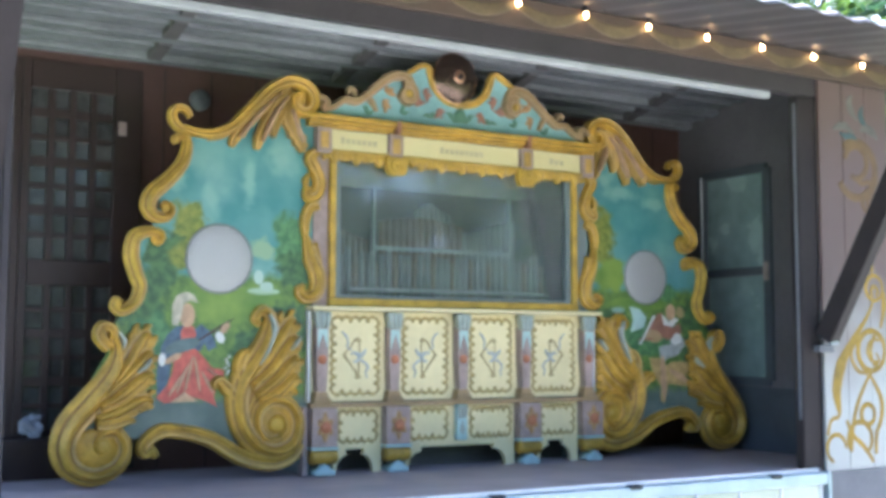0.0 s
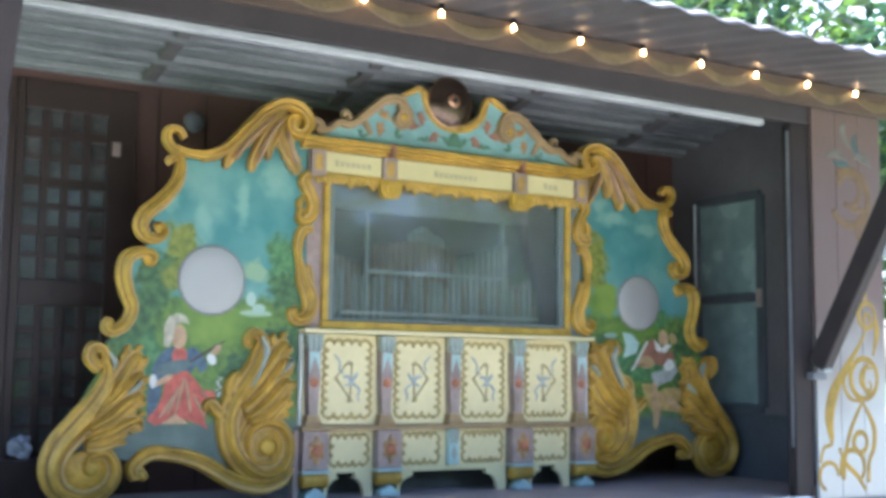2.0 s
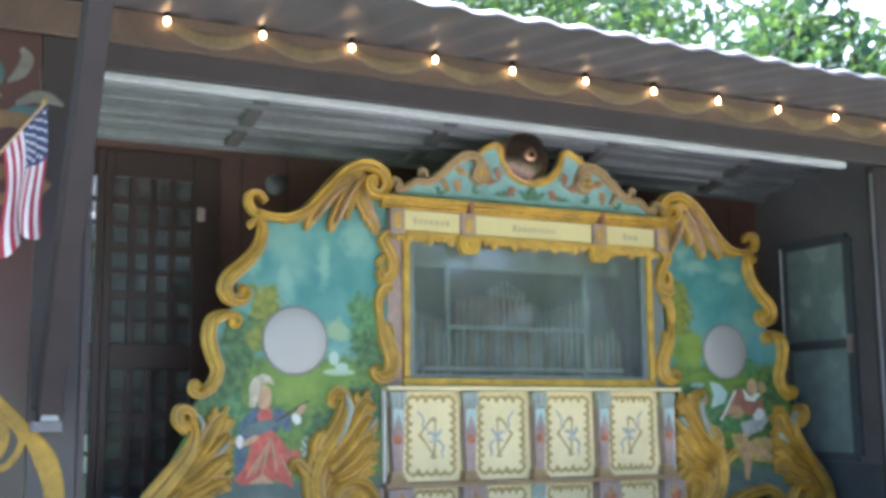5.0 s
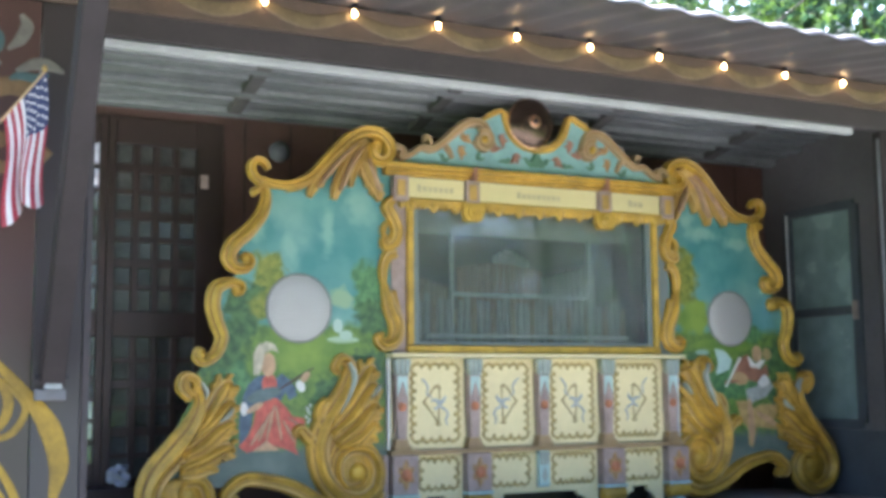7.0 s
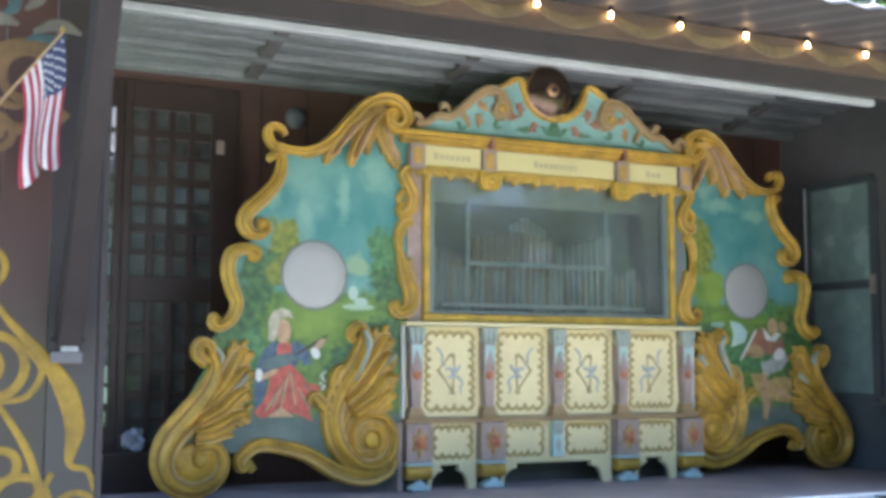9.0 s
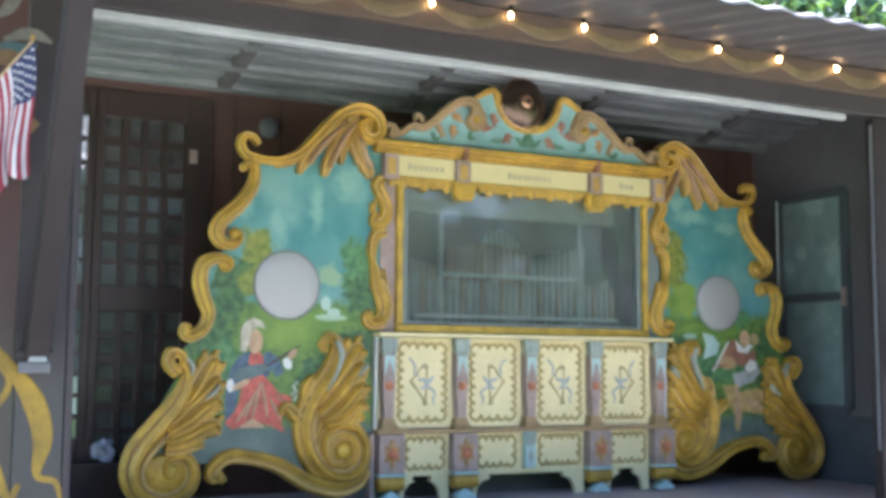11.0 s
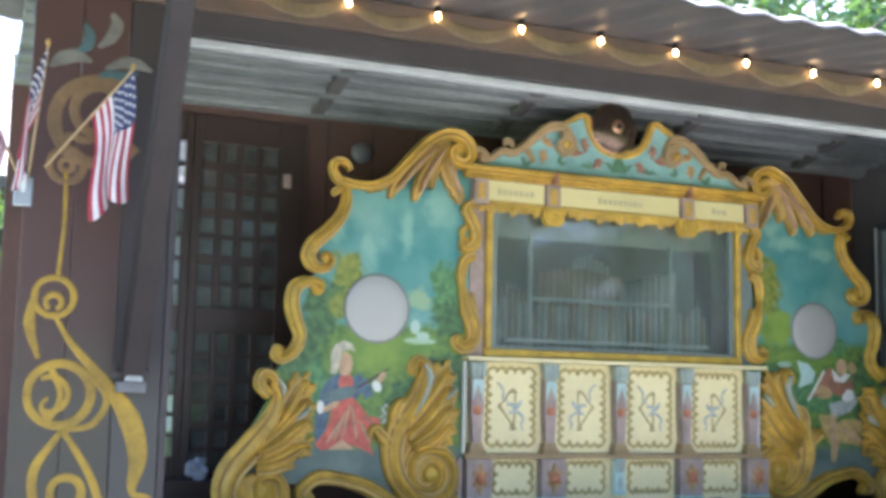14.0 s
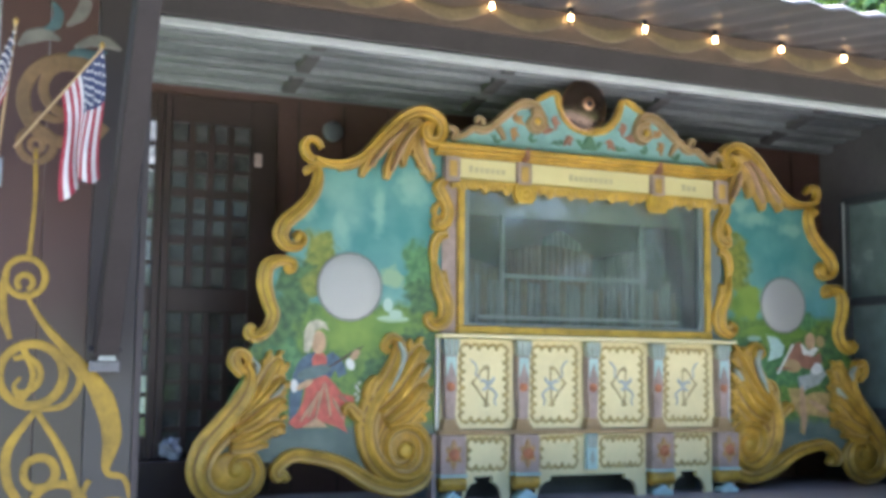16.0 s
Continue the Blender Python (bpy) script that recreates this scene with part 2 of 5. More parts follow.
mr_ = nt_.nodes.new("ShaderNodeMapRange")
mr_.inputs["From Min"].default_value, mr_.inputs["From Max"].default_value = 0.28, 0.40
nt_.links.new(wv.outputs["Distance"], mr_.inputs["Value"])
mx_ = nt_.nodes.new("ShaderNodeMix")
mx_.data_type = "RGBA"
mx_.inputs["A"].default_value, mx_.inputs["B"].default_value = (0.24, 0.232, 0.213, 1), (0.50, 0.487, 0.45, 1)
nt_.links.new(mr_.outputs[0], mx_.inputs["Factor"])
nt_.links.new(mx_.outputs["Result"], b_.inputs["Base Color"])


def landscape(name, sign):
    """A painted landscape: clouded sky over hills and soft trees, brushed edges."""
    m = mat(name, (0.2, 0.4, 0.4), 0.5, 0, 0.2, 8, 0.05, 60)
    nt, b = blend_nodes(m)
    co = nt.nodes.new("ShaderNodeTexCoord")
    sep = nt.nodes.new("ShaderNodeSeparateXYZ")
    nt.links.new(co.outputs["Object"], sep.inputs[0])

    def noise_at(scale, detail=5):
        n = nt.nodes.new("ShaderNodeTexNoise")
        n.inputs["Scale"].default_value, n.inputs["Detail"].default_value = scale, detail
        nt.links.new(co.outputs["Object"], n.inputs["Vector"])
        return n.outputs[0]

    def math_node(op, a, c):
        n = nt.nodes.new("ShaderNodeMath")
        n.operation = op
        for i, v in enumerate((a, c)):
            if isinstance(v, (int, float)):
                n.inputs[i].default_value = v
            else:
                nt.links.new(v, n.inputs[i])
        return n.outputs[0]

    def ramp(v, lo, hi):
        n = nt.nodes.new("ShaderNodeMapRange")
        n.inputs["From Min"].default_value, n.inputs["From Max"].default_value = lo, hi
        nt.links.new(v, n.inputs["Value"])
        return n.outputs[0]

    def over(base, color, fac):
        n = nt.nodes.new("ShaderNodeMix")
        n.data_type = "RGBA"
        nt.links.new(fac, n.inputs["Factor"])
        if isinstance(base, tuple):
            n.inputs["A"].default_value = (*base, 1)
        else:
            nt.links.new(base, n.inputs["A"])
        if isinstance(color, tuple):
            n.inputs["B"].default_value = (*color, 1)
        else:
            nt.links.new(color, n.inputs["B"])
        return n.outputs["Result"]

    brush, rough_edge, big = noise_at(28), noise_at(14, 8), noise_at(5)
    green = over((0.075, 0.14, 0.035), (0.16, 0.25, 0.045), ramp(brush, 0.35, 0.65))
    deep = over((0.045, 0.095, 0.04), (0.085, 0.17, 0.055), ramp(brush, 0.4, 0.6))
    sky_c = over((0.070, 0.225, 0.215), (0.135, 0.30, 0.27), ramp(big, 0.40, 0.64))
    sky_c = over(sky_c, (0.20, 0.36, 0.31), ramp(noise_at(3.2, 7), 0.52, 0.72))
    z = sep.outputs["Z"]

    def patch(base, color, x, zc, r, rz, wob=0.10, soft=0.15):
        dx = math_node("DIVIDE", math_node("SUBTRACT", sep.outputs["X"], sign * x), r)
        dz = math_node("DIVIDE", math_node("SUBTRACT", z, zc), rz)
        d = math_node("SQRT", math_node("ADD", math_node("MULTIPLY", dx, dx), math_node("MULTIPLY", dz, dz)), 0)
        d = math_node("ADD", d, math_node("MULTIPLY", math_node("SUBTRACT", rough_edge, 0.5), wob * 16))
        n = ramp(d, 1.05, 1.05 - soft)
        return over(base, color, n)

    olive = over((0.13, 0.17, 0.03), (0.27, 0.28, 0.045), ramp(brush, 0.38, 0.62))
    meadow = over((0.12, 0.21, 0.035), (0.22, 0.31, 0.05), ramp(big, 0.38, 0.62))
    mid = over((0.06, 0.15, 0.06), (0.12, 0.25, 0.09), ramp(brush, 0.4, 0.6))
    cloud, pale, water = (0.215, 0.375, 0.315), (0.26, 0.37, 0.22), (0.13, 0.30, 0.31)
    c = sky_c
    if sign < 0:
        hills = [(cloud, 1.17, 1.40, 0.045, 0.15), (cloud, 1.55, 1.38, 0.09, 0.06), (cloud, 1.00, 1.52, 0.09, 0.10), (cloud, 1.36, 1.30, 0.05, 0.10)]
        trees = [(olive, 1.46, 1.15, 0.095, 0.15), (deep, 1.58, 1.02, 0.11, 0.14), (olive, 1.49, 1.02, 0.07, 0.07), (mid, 0.955, 1.12, 0.095, 0.16), (deep, 0.93, 0.98, 0.10, 0.10), (pale, 1.095, 1.075, 0.066, 0.064),
                 (meadow, 1.22, 0.82, 0.26, 0.11), (deep, 0.95, 0.70, 0.13, 0.14), (deep, 1.68, 0.83, 0.14, 0.17), (mid, 1.63, 0.66, 0.12, 0.10), (deep, 1.15, 0.62, 0.12, 0.08), (meadow, 1.36, 0.90, 0.10, 0.06)]
        marks = [((0.34, 0.45, 0.30), 1.09, 0.877, 0.085, 0.016), ((0.38, 0.49, 0.39), 1.075, 0.90, 0.035, 0.022), ((0.40, 0.51, 0.43), 1.115, 0.942, 0.026, 0.034)]
    else:
        hills = [(cloud, 1.12, 1.50, 0.16, 0.05), (cloud, 1.36, 1.45, 0.12, 0.04), (cloud, 1.00, 1.58, 0.08, 0.05), (water, 1.56, 1.05, 0.09, 0.14)]
        trees = [(olive, 0.99, 1.22, 0.095, 0.20), (meadow, 1.03, 1.02, 0.15, 0.10), (mid, 1.46, 0.93, 0.09, 0.06), (meadow, 1.26, 0.868, 0.27, 0.035),
                 (deep, 1.06, 0.78, 0.15, 0.07), (deep, 1.66, 0.80, 0.12, 0.13), (mid, 1.30, 0.66, 0.30, 0.10), (deep, 1.64, 0.62, 0.10, 0.12)]
        marks = [((0.26, 0.38, 0.31), 1.10, 0.83, 0.05, 0.016)]
    for q in hills:
        c = patch(c, *q, 0.13, 0.75)
    c = over(c, green, ramp(math_node("ADD", z, math_node("MULTIPLY", rough_edge, 0.10)), 1.02, 0.98))
    for q in trees:
        c = patch(c, *q, 0.11, 0.3)
    for q in marks:
        c = patch(c, *q, 0.03)
    c = over(c, over((0.09, 0.13, 0.11), (0.15, 0.19, 0.16), ramp(big, 0.4, 0.6)), ramp(math_node("ADD", z, math_node("MULTIPLY", rough_edge, 0.06)), 0.43, 0.38))
    nt.links.new(c, b.inputs["Base Color"])
    return m


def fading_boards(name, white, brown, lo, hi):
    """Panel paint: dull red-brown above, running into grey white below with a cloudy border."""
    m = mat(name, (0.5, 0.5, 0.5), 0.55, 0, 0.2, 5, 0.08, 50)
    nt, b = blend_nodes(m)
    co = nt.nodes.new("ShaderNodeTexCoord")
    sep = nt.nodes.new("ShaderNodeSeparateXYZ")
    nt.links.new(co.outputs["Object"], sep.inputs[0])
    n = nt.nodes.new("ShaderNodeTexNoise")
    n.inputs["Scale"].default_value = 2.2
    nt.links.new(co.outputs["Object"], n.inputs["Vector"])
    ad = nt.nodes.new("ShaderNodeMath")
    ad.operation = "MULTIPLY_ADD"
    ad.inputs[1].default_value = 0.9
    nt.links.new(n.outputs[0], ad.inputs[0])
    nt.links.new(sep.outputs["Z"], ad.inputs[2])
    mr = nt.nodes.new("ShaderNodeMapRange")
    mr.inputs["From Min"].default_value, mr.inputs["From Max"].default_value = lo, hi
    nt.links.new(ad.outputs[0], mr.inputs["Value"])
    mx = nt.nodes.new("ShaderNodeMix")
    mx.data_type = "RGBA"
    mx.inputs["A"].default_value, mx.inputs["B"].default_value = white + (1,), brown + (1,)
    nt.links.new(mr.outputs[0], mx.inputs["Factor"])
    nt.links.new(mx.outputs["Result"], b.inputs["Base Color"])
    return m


# one panel paint twice: shade put into the left copy, haze into the right
PANEL_SHADED = fading_boards("shaded_panel_paint", (0.046, 0.039, 0.027), (0.050, 0.022, 0.016), 1.85, 2.45)
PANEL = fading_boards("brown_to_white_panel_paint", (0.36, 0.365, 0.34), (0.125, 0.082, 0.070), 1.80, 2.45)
# inner left board: the strut's shade painted into its upper part
PANEL_STRUTSHADE = fading_boards("strut_shaded_panel_paint", (0.046, 0.042, 0.037), (0.024, 0.017, 0.016), 1.90, 2.20)

# ---- mesh helpers ----


def finish(name, bm, material, smooth=False):
    me = bpy.data.meshes.new(name)
    bmesh.ops.recalc_face_normals(bm, faces=bm.faces[:])
    bm.to_mesh(me)
    bm.free()
    for m in material if isinstance(material, (list, tuple)) else [material]:
        me.materials.append(m)
    if smooth:
        for p in me.polygons:
            p.use_smooth = True
    return me


def part(name, bm, material, parent, label="", smooth=False):
    ob = new(name, finish(name, bm, material, smooth))
    if parent is not None:
        ob.parent = parent
    if label:
        ob["label"] = label
    return ob


def box(x0, x1, y0, y1, z0, z1, bevel=0.0, bm=None):
    bm = bm or bmesh.new()
    vs = bmesh.ops.create_cube(bm, size=1.0, matrix=Matrix.LocRotScale(((x0 + x1) / 2, (y0 + y1) / 2, (z0 + z1) / 2), None, (abs(x1 - x0), abs(y1 - y0), abs(z1 - z0))))["verts"]
    if bevel:
        es = list({e for v in vs for e in v.link_edges})
        bmesh.ops.bevel(bm, geom=es, offset=bevel, segments=2, affect="EDGES", profile=0.5)
    return bm


def bar(a, b, w, h, bm=None, bevel=0.0):
    """A straight member from a to b with cross-section w x h."""
    bm = bm or bmesh.new()
    a, b = Vector(a), Vector(b)
    m = Matrix.Translation((a + b) / 2) @ (b - a).to_track_quat("Z", "X").to_matrix().to_4x4() @ Matrix.Diagonal((w, h, (b - a).length, 1))
    vs = bmesh.ops.create_cube(bm, size=1.0, matrix=m)["verts"]
    if bevel:
        bmesh.ops.bevel(bm, geom=list({e for v in vs for e in v.link_edges}), offset=bevel, segments=2, affect="EDGES")
    return bm


def rod(a, b, r0, r1=None, n=12, bm=None):
    bm = bm or bmesh.new()
    a, b = Vector(a), Vector(b)
    m = Matrix.Translation((a + b) / 2) @ (b - a).to_track_quat("Z", "X").to_matrix().to_4x4()
    bmesh.ops.create_cone(bm, cap_ends=True, segments=n, radius1=r0, radius2=r0 if r1 is None else r1, depth=(b - a).length, matrix=m)
    return bm


def lathe(profile, n=32, bm=None, m=Matrix()):
    """Turns (radius, height) pairs round the z axis."""
    bm = bm or bmesh.new()
    rings = []
    for r, h in profile:
        rings.append([bm.verts.new(m @ Vector((r * math.cos(2 * math.pi * i / n), r * math.sin(2 * math.pi * i / n), h))) for i in range(n)])
    for a, b in zip(rings, rings[1:]):
        for i in range(n):
            bm.faces.new((a[i], a[(i + 1) % n], b[(i + 1) % n], b[i]))
    for r in (rings[0], rings[-1]):
        bm.faces.new(r)
    return bm


def pts(text):
    return [tuple(float(c) for c in p.split(",")) for p in text.split()]


def curve(points, steps=6):
    """A Catmull-Rom line through 2D points."""
    p = [Vector(q) for q in points]
    p = [2 * p[0] - p[1]] + p + [2 * p[-1] - p[-2]]
    out = []
    for i in range(1, len(p) - 2):
        a, b, c, d = p[i - 1], p[i], p[i + 1], p[i + 2]
        for k in range(steps):
            t = k / steps
            out.append(0.5 * ((2 * b) + (c - a) * t + (2 * a - 5 * b + 4 * c - d) * t * t + (3 * b - a - 3 * c + d) * t ** 3))
    out.append(p[-2])
    return out


def ribbon(bm, points, widths, height, y, grooves=2, depth=0.35, steps=6, back=0.012):
    """A carved strand lying in the xz plane at y, bulging towards -y, with grooves along it."""
    line = curve(points, steps)
    n, ring, m = len(line), [], 10
    for i, p in enumerate(line):
        t = (line[min(i + 1, n - 1)] - line[max(i - 1, 0)]).normalized()
        side = Vector((-t.y, t.x))
        f = i / (n - 1) * (len(widths) - 1)
        k = min(int(f), len(widths) - 2)
        w = widths[k] + (widths[k + 1] - widths[k]) * (f - k)
        hh = height * min(1.0, w / max(widths) + 0.25)
        row = []
        for j in range(m + 1):
            s = -1 + 2 * j / m
            prof = math.sqrt(max(0, 1 - s * s)) * (1 - depth * (0.5 - 0.5 * math.cos(grooves * math.pi * (s + 1))))
            q = p + side * w * s
            row.append(bm.verts.new((q.x, y - hh * prof, q.y)))
        q0, q1 = p + side * w, p - side * w
        row.append(bm.verts.new((q0.x, y + back, q0.y)))
        row.append(bm.verts.new((q1.x, y + back, q1.y)))
        ring.append(row)
    for a, b in zip(ring, ring[1:]):
        for j in range(len(a)):
            k = (j + 1) % len(a)
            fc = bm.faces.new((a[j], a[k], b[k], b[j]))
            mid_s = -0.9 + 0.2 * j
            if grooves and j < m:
                # shade coloured into each groove, a highlight onto one lobe
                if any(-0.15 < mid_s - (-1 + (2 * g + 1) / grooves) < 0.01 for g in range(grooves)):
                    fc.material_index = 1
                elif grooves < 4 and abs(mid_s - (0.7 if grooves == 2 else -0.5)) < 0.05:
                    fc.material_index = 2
    bm.faces.new(ring[0])
    bm.faces.new(ring[-1])
    return bm


def slab(points, y0, y1, bm=None):
    """A flat board with the given outline in the xz plane, from y0 (front) to y1."""
    bm = bm or bmesh.new()
    f = [bm.verts.new((x, y0, z)) for x, z in points]
    b = [bm.verts.new((x, y1, z)) for x, z in points]
    bm.faces.new(f)
    bm.faces.new(b)
    n = len(f)
    for i in range(n):
        bm.faces.new((f[i], f[(i + 1) % n], b[(i + 1) % n], b[i]))
    return bm


def mirror(points, s):
    return [(s * x, z) for x, z in points]


def oval(cx, cz, rx, rz, n=28, turn=0.0, wob=0.0):
    out = []
    for i in range(n):
        a = 2 * math.pi * i / n
        k = 1 + wob * math.sin(3 * a + cx * 40) + wob * 0.6 * math.sin(5 * a + cz * 30)
        x, z = rx * k * math.cos(a), rz * k * math.sin(a)
        out.append((cx + x * math.cos(turn) - z * math.sin(turn), cz + x * math.sin(turn) + z * math.cos(turn)))
    return out


def empty(name, label, category, group="", at=(0, 0, 0)):
    ob = new(name)
    ob.location = at
    ob.empty_display_size = 0.1
    return tagged(ob, label, category, group)


def struct(name, bm, material, label, smooth=False):
    return tagged(part(name, bm, material, None, "", smooth), label, name.split("_")[0], "", "structure")


# ---- the setting: ground, stage, walls, roof ----
bm = bmesh.new()
bmesh.ops.create_grid(bm, x_segments=40, y_segments=40, size=400)
struct("ground", bm, GRASS, "short mown lawn of a shaded park")
# unseen yard, kept pale so sunlight bounces up into the stage
yard = box(-9, 6, -14, -0.6, -0.05, 0.012)
struct("pavement", yard, CONCRETE, "unseen pale concrete yard that bounces sunlight onto the stage")
across = Matrix.Rotation(radians(-53), 4, "Z")
for nm, d0, d1, m_, z_, lb in (("pavement_far", 46, 75, CONCRETE, 0.02, "sunlit pale gravel drive"), ("road", 33, 46, ASPHALT, 0.02, "grey asphalt road past the lawn"), ("kerb", 17.5, 20.5, CONCRETE, 0.12, "white concrete path edge in the lawn")):
    b = box(-40, 40, d0, d1, -0.05, z_, 0.01)
    bmesh.ops.transform(b, matrix=across, verts=b.verts)
    bmesh.ops.translate(b, vec=(-3.2, -5.2, 0), verts=b.verts)
    struct(nm, b, m_, lb)

XL, XR, YF, YB = -2.97, 2.11, -1.0, 0.6
floor = struct("floor", box(XL, XR, YF + 0.01, YB + 0.1, 0.90, 0.975), SLATE, "stage deck under the boards")
for i in range(11):
    y0 = YF + 0.012 + i * 0.153
    part("plank", box(XL + 0.02, XR - 0.01, y0, y0 + 0.149, 0.976, 1.0, 0.003), STAGE, floor)
wall = struct("wall_back", box(-1.52, XR, YB, YB + 0.08, 0.9, 3.2), BROWN, "chocolate brown painted back wall")
struct("wall_back_low", box(-2.62, -1.52, YB, YB + 0.08, 0.9, 1.10), BROWN, "brown painted sill under the glazed door")
struct("wall_back_top", box(XL, -1.52, YB, YB + 0.08, 2.98, 3.2), BROWN, "brown painted wall over the glazed door")
for i in range(14):
    x = -1.40 + i * 0.25
    part("batten", box(x - 0.004, x + 0.004, YB - 0.003, YB, 1.0, 3.03), DOORBROWN, wall)

# side wall with its sash window
WX = 2.08
w0, w1, wz0, wz1 = -0.18, 0.38, 1.42, 2.70
side = bmesh.new()
for a, b, c, d in ((YF + 0.02, w0, 0.9, 3.2), (w1, YB, 0.9, 3.2), (w0, w1, 0.9, wz0), (w0, w1, wz1, 3.2)):
    box(WX, XR + 0.05, a, b, c, d, 0, side)
struct("wall_right", side, ENDWALL, "dark brown painted end wall with a window")
win = tagged(new("window_1"), "dark sash window, green reflections painted on its panes", "window", "", "structure")
for a, b, c, d in ((w0 - 0.03, w0 + 0.03, wz0, wz1), (w1 - 0.03, w1 + 0.03, wz0, wz1), (w0, w1, wz0 - 0.03, wz0 + 0.02), (w0, w1, wz1 - 0.02, wz1 + 0.03), (w0, w1, 2.055, 2.105)):
    part("window_frame", box(WX - 0.025, WX + 0.03, a, b, c, d, 0.004), SLATE, win)
part("pane", box(WX + 0.010, WX + 0.016, w0 + 0.03, w1 - 0.03, 2.105, wz1 - 0.02), FOG, win, "upper frosted pane, green reflections painted in")
part("pane", box(WX + 0.018, WX + 0.024, w0 + 0.03, w1 - 0.03, wz0 + 0.02, 2.055), FOG, win, "lower frosted pane")
part("glazing_bead", box(WX - 0.034, WX - 0.025, w1 - 0.022, w1 - 0.012, 2.10, wz1), TRIMW, win, "thin white edge strip")
part("latch", box(WX - 0.04, WX - 0.025, w0 - 0.02, w0 + 0.02, 2.02, 2.13, 0.004), LILAC, win, "pinkish latch block")
struct("baseboard", box(WX - 0.012, WX - 0.001, YF + 0.1, w1 - 0.02, 1.0, 1.38, 0.003), SLATE, "blue-black painted panel under the window")

# ceiling: grey sheet rising a little towards the front, rounded ribs along the stage, dark joists between
def sloped(bm):
    for v in bm.verts:
        y = YB - (YB - v.co.y) * 0.702
        v.co.y, v.co.z = y, v.co.z - 0.05 + 0.205 * (YB - y)
    return bm


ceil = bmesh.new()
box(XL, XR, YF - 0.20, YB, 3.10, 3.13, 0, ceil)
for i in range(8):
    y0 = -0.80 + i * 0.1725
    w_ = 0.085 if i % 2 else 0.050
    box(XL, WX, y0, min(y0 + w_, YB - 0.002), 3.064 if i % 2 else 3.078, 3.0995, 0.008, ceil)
struct("ceiling", sloped(ceil), SHEET, "grey ribbed metal ceiling")
for k in range(4):
    x = -1.50 + k * 1.01
    for i in range(3):
        y0 = -0.542 + i * 0.345
        part("joist", sloped(box(x - 0.035, x + 0.035, y0, y0 + 0.259, 3.060, 3.0992, 0.004)), JOIST, bpy.data.objects["ceiling"])

# front beam, lip and bulb board
struct("beam", box(XL, XR, YF - 0.005, YF + 0.055, 2.925, 3.10, 0.006), BEAM, "dark brown front beam over the stage")
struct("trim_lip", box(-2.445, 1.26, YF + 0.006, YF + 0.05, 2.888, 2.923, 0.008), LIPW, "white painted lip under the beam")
struct("trim_fascia", box(XL, XR + 0.3, YF - 0.035, YF - 0.007, 3.02, 3.155, 0.005), FASCIA, "weathered brown board that carries the bulbs")

fas = bpy.data.objects["trim_fascia"]
# dull yellow bands paint the bulbs' glow onto the board
for i in range(13):
    x = -2.206 + 0.372 * i
    part("glow_band", ribbon(bmesh.new(), [(x + 0.01, 3.118), (x + 0.10, 3.085), (x + 0.186, 3.072), (x + 0.27, 3.085), (x + 0.362, 3.118)], [0.018, 0.026, 0.030, 0.026, 0.018], 0.002, YF - 0.0355, 0, 0, 5, 0.0003), BULBGLOW, fas, "", True)

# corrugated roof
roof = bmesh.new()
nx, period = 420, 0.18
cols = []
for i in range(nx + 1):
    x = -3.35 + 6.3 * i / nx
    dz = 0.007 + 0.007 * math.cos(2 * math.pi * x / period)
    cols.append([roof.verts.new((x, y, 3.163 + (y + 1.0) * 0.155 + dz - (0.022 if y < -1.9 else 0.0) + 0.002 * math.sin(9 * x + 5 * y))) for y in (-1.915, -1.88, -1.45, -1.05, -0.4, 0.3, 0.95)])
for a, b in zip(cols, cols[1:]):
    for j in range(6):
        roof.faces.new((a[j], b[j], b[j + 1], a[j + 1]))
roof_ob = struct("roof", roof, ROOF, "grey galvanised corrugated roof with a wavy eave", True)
so = roof_ob.modifiers.new("thick", "SOLIDIFY")
so.thickness = 0.004

# stage front below the deck
edge = struct("trim_edge", box(-2.41, 1.53, YF - 0.012, YF + 0.012, 0.985, 1.004, 0.004), TRIMW, "white metal edge strip of the stage")
apron = empty("drop_flap", "pale blue edged flap with pale green panels below the stage", "flap", at=(0, 0, 0))
part("rail", box(-2.41, 1.555, YF - 0.045, YF - 0.014, 0.925, 0.985, 0.006), LEDGE, apron, "pale blue metal rail")
for i in range(14):
    x0 = -2.40 + i * 0.28
    part("panel", box(x0, x0 + 0.265, YF - 0.030, YF - 0.012, 0.15, 0.924, 0.003), PALE, apron)
    part("batten", box(x0 + 0.266, x0 + 0.279, YF - 0.040, YF - 0.012, 0.15, 0.924, 0.002), TRIMW, apron, "white batten")
for x in (-1.9, -1.2, -0.45, 0.30, 1.19):
    part("hinge", box(x - 0.035, x + 0.035, YF - 0.052, YF - 0.005, 0.972, 0.992, 0.005), IRON, apron, "dark iron hinge")
part("end_cap", box(1.556, 1.575, YF - 0.05, YF - 0.012, 0.15, 0.99, 0.004), LEDGE, apron)
struct("wall_skirt", box(XL, XR, YF + 0.0, YF + 0.05, 0.0, 0.975), SKIRT, "grey painted skirt below the stage")
struct("wall_skirt_right", box(1.58, XR + 0.02, YF - 0.03, YF - 0.002, 0.0, 0.985), SKIRT, "grey painted skirt beside the flap")
struct("wall_skirt_side", box(XR - 0.04, XR, YF, YB, 0.0, 0.9), SKIRT, "grey painted skirt at the end")
struct("wall_skirt_left", box(XL, XL + 0.04, YF + 0.05, YB, 0.0, 0.9), SKIRT, "grey painted skirt at the open end")

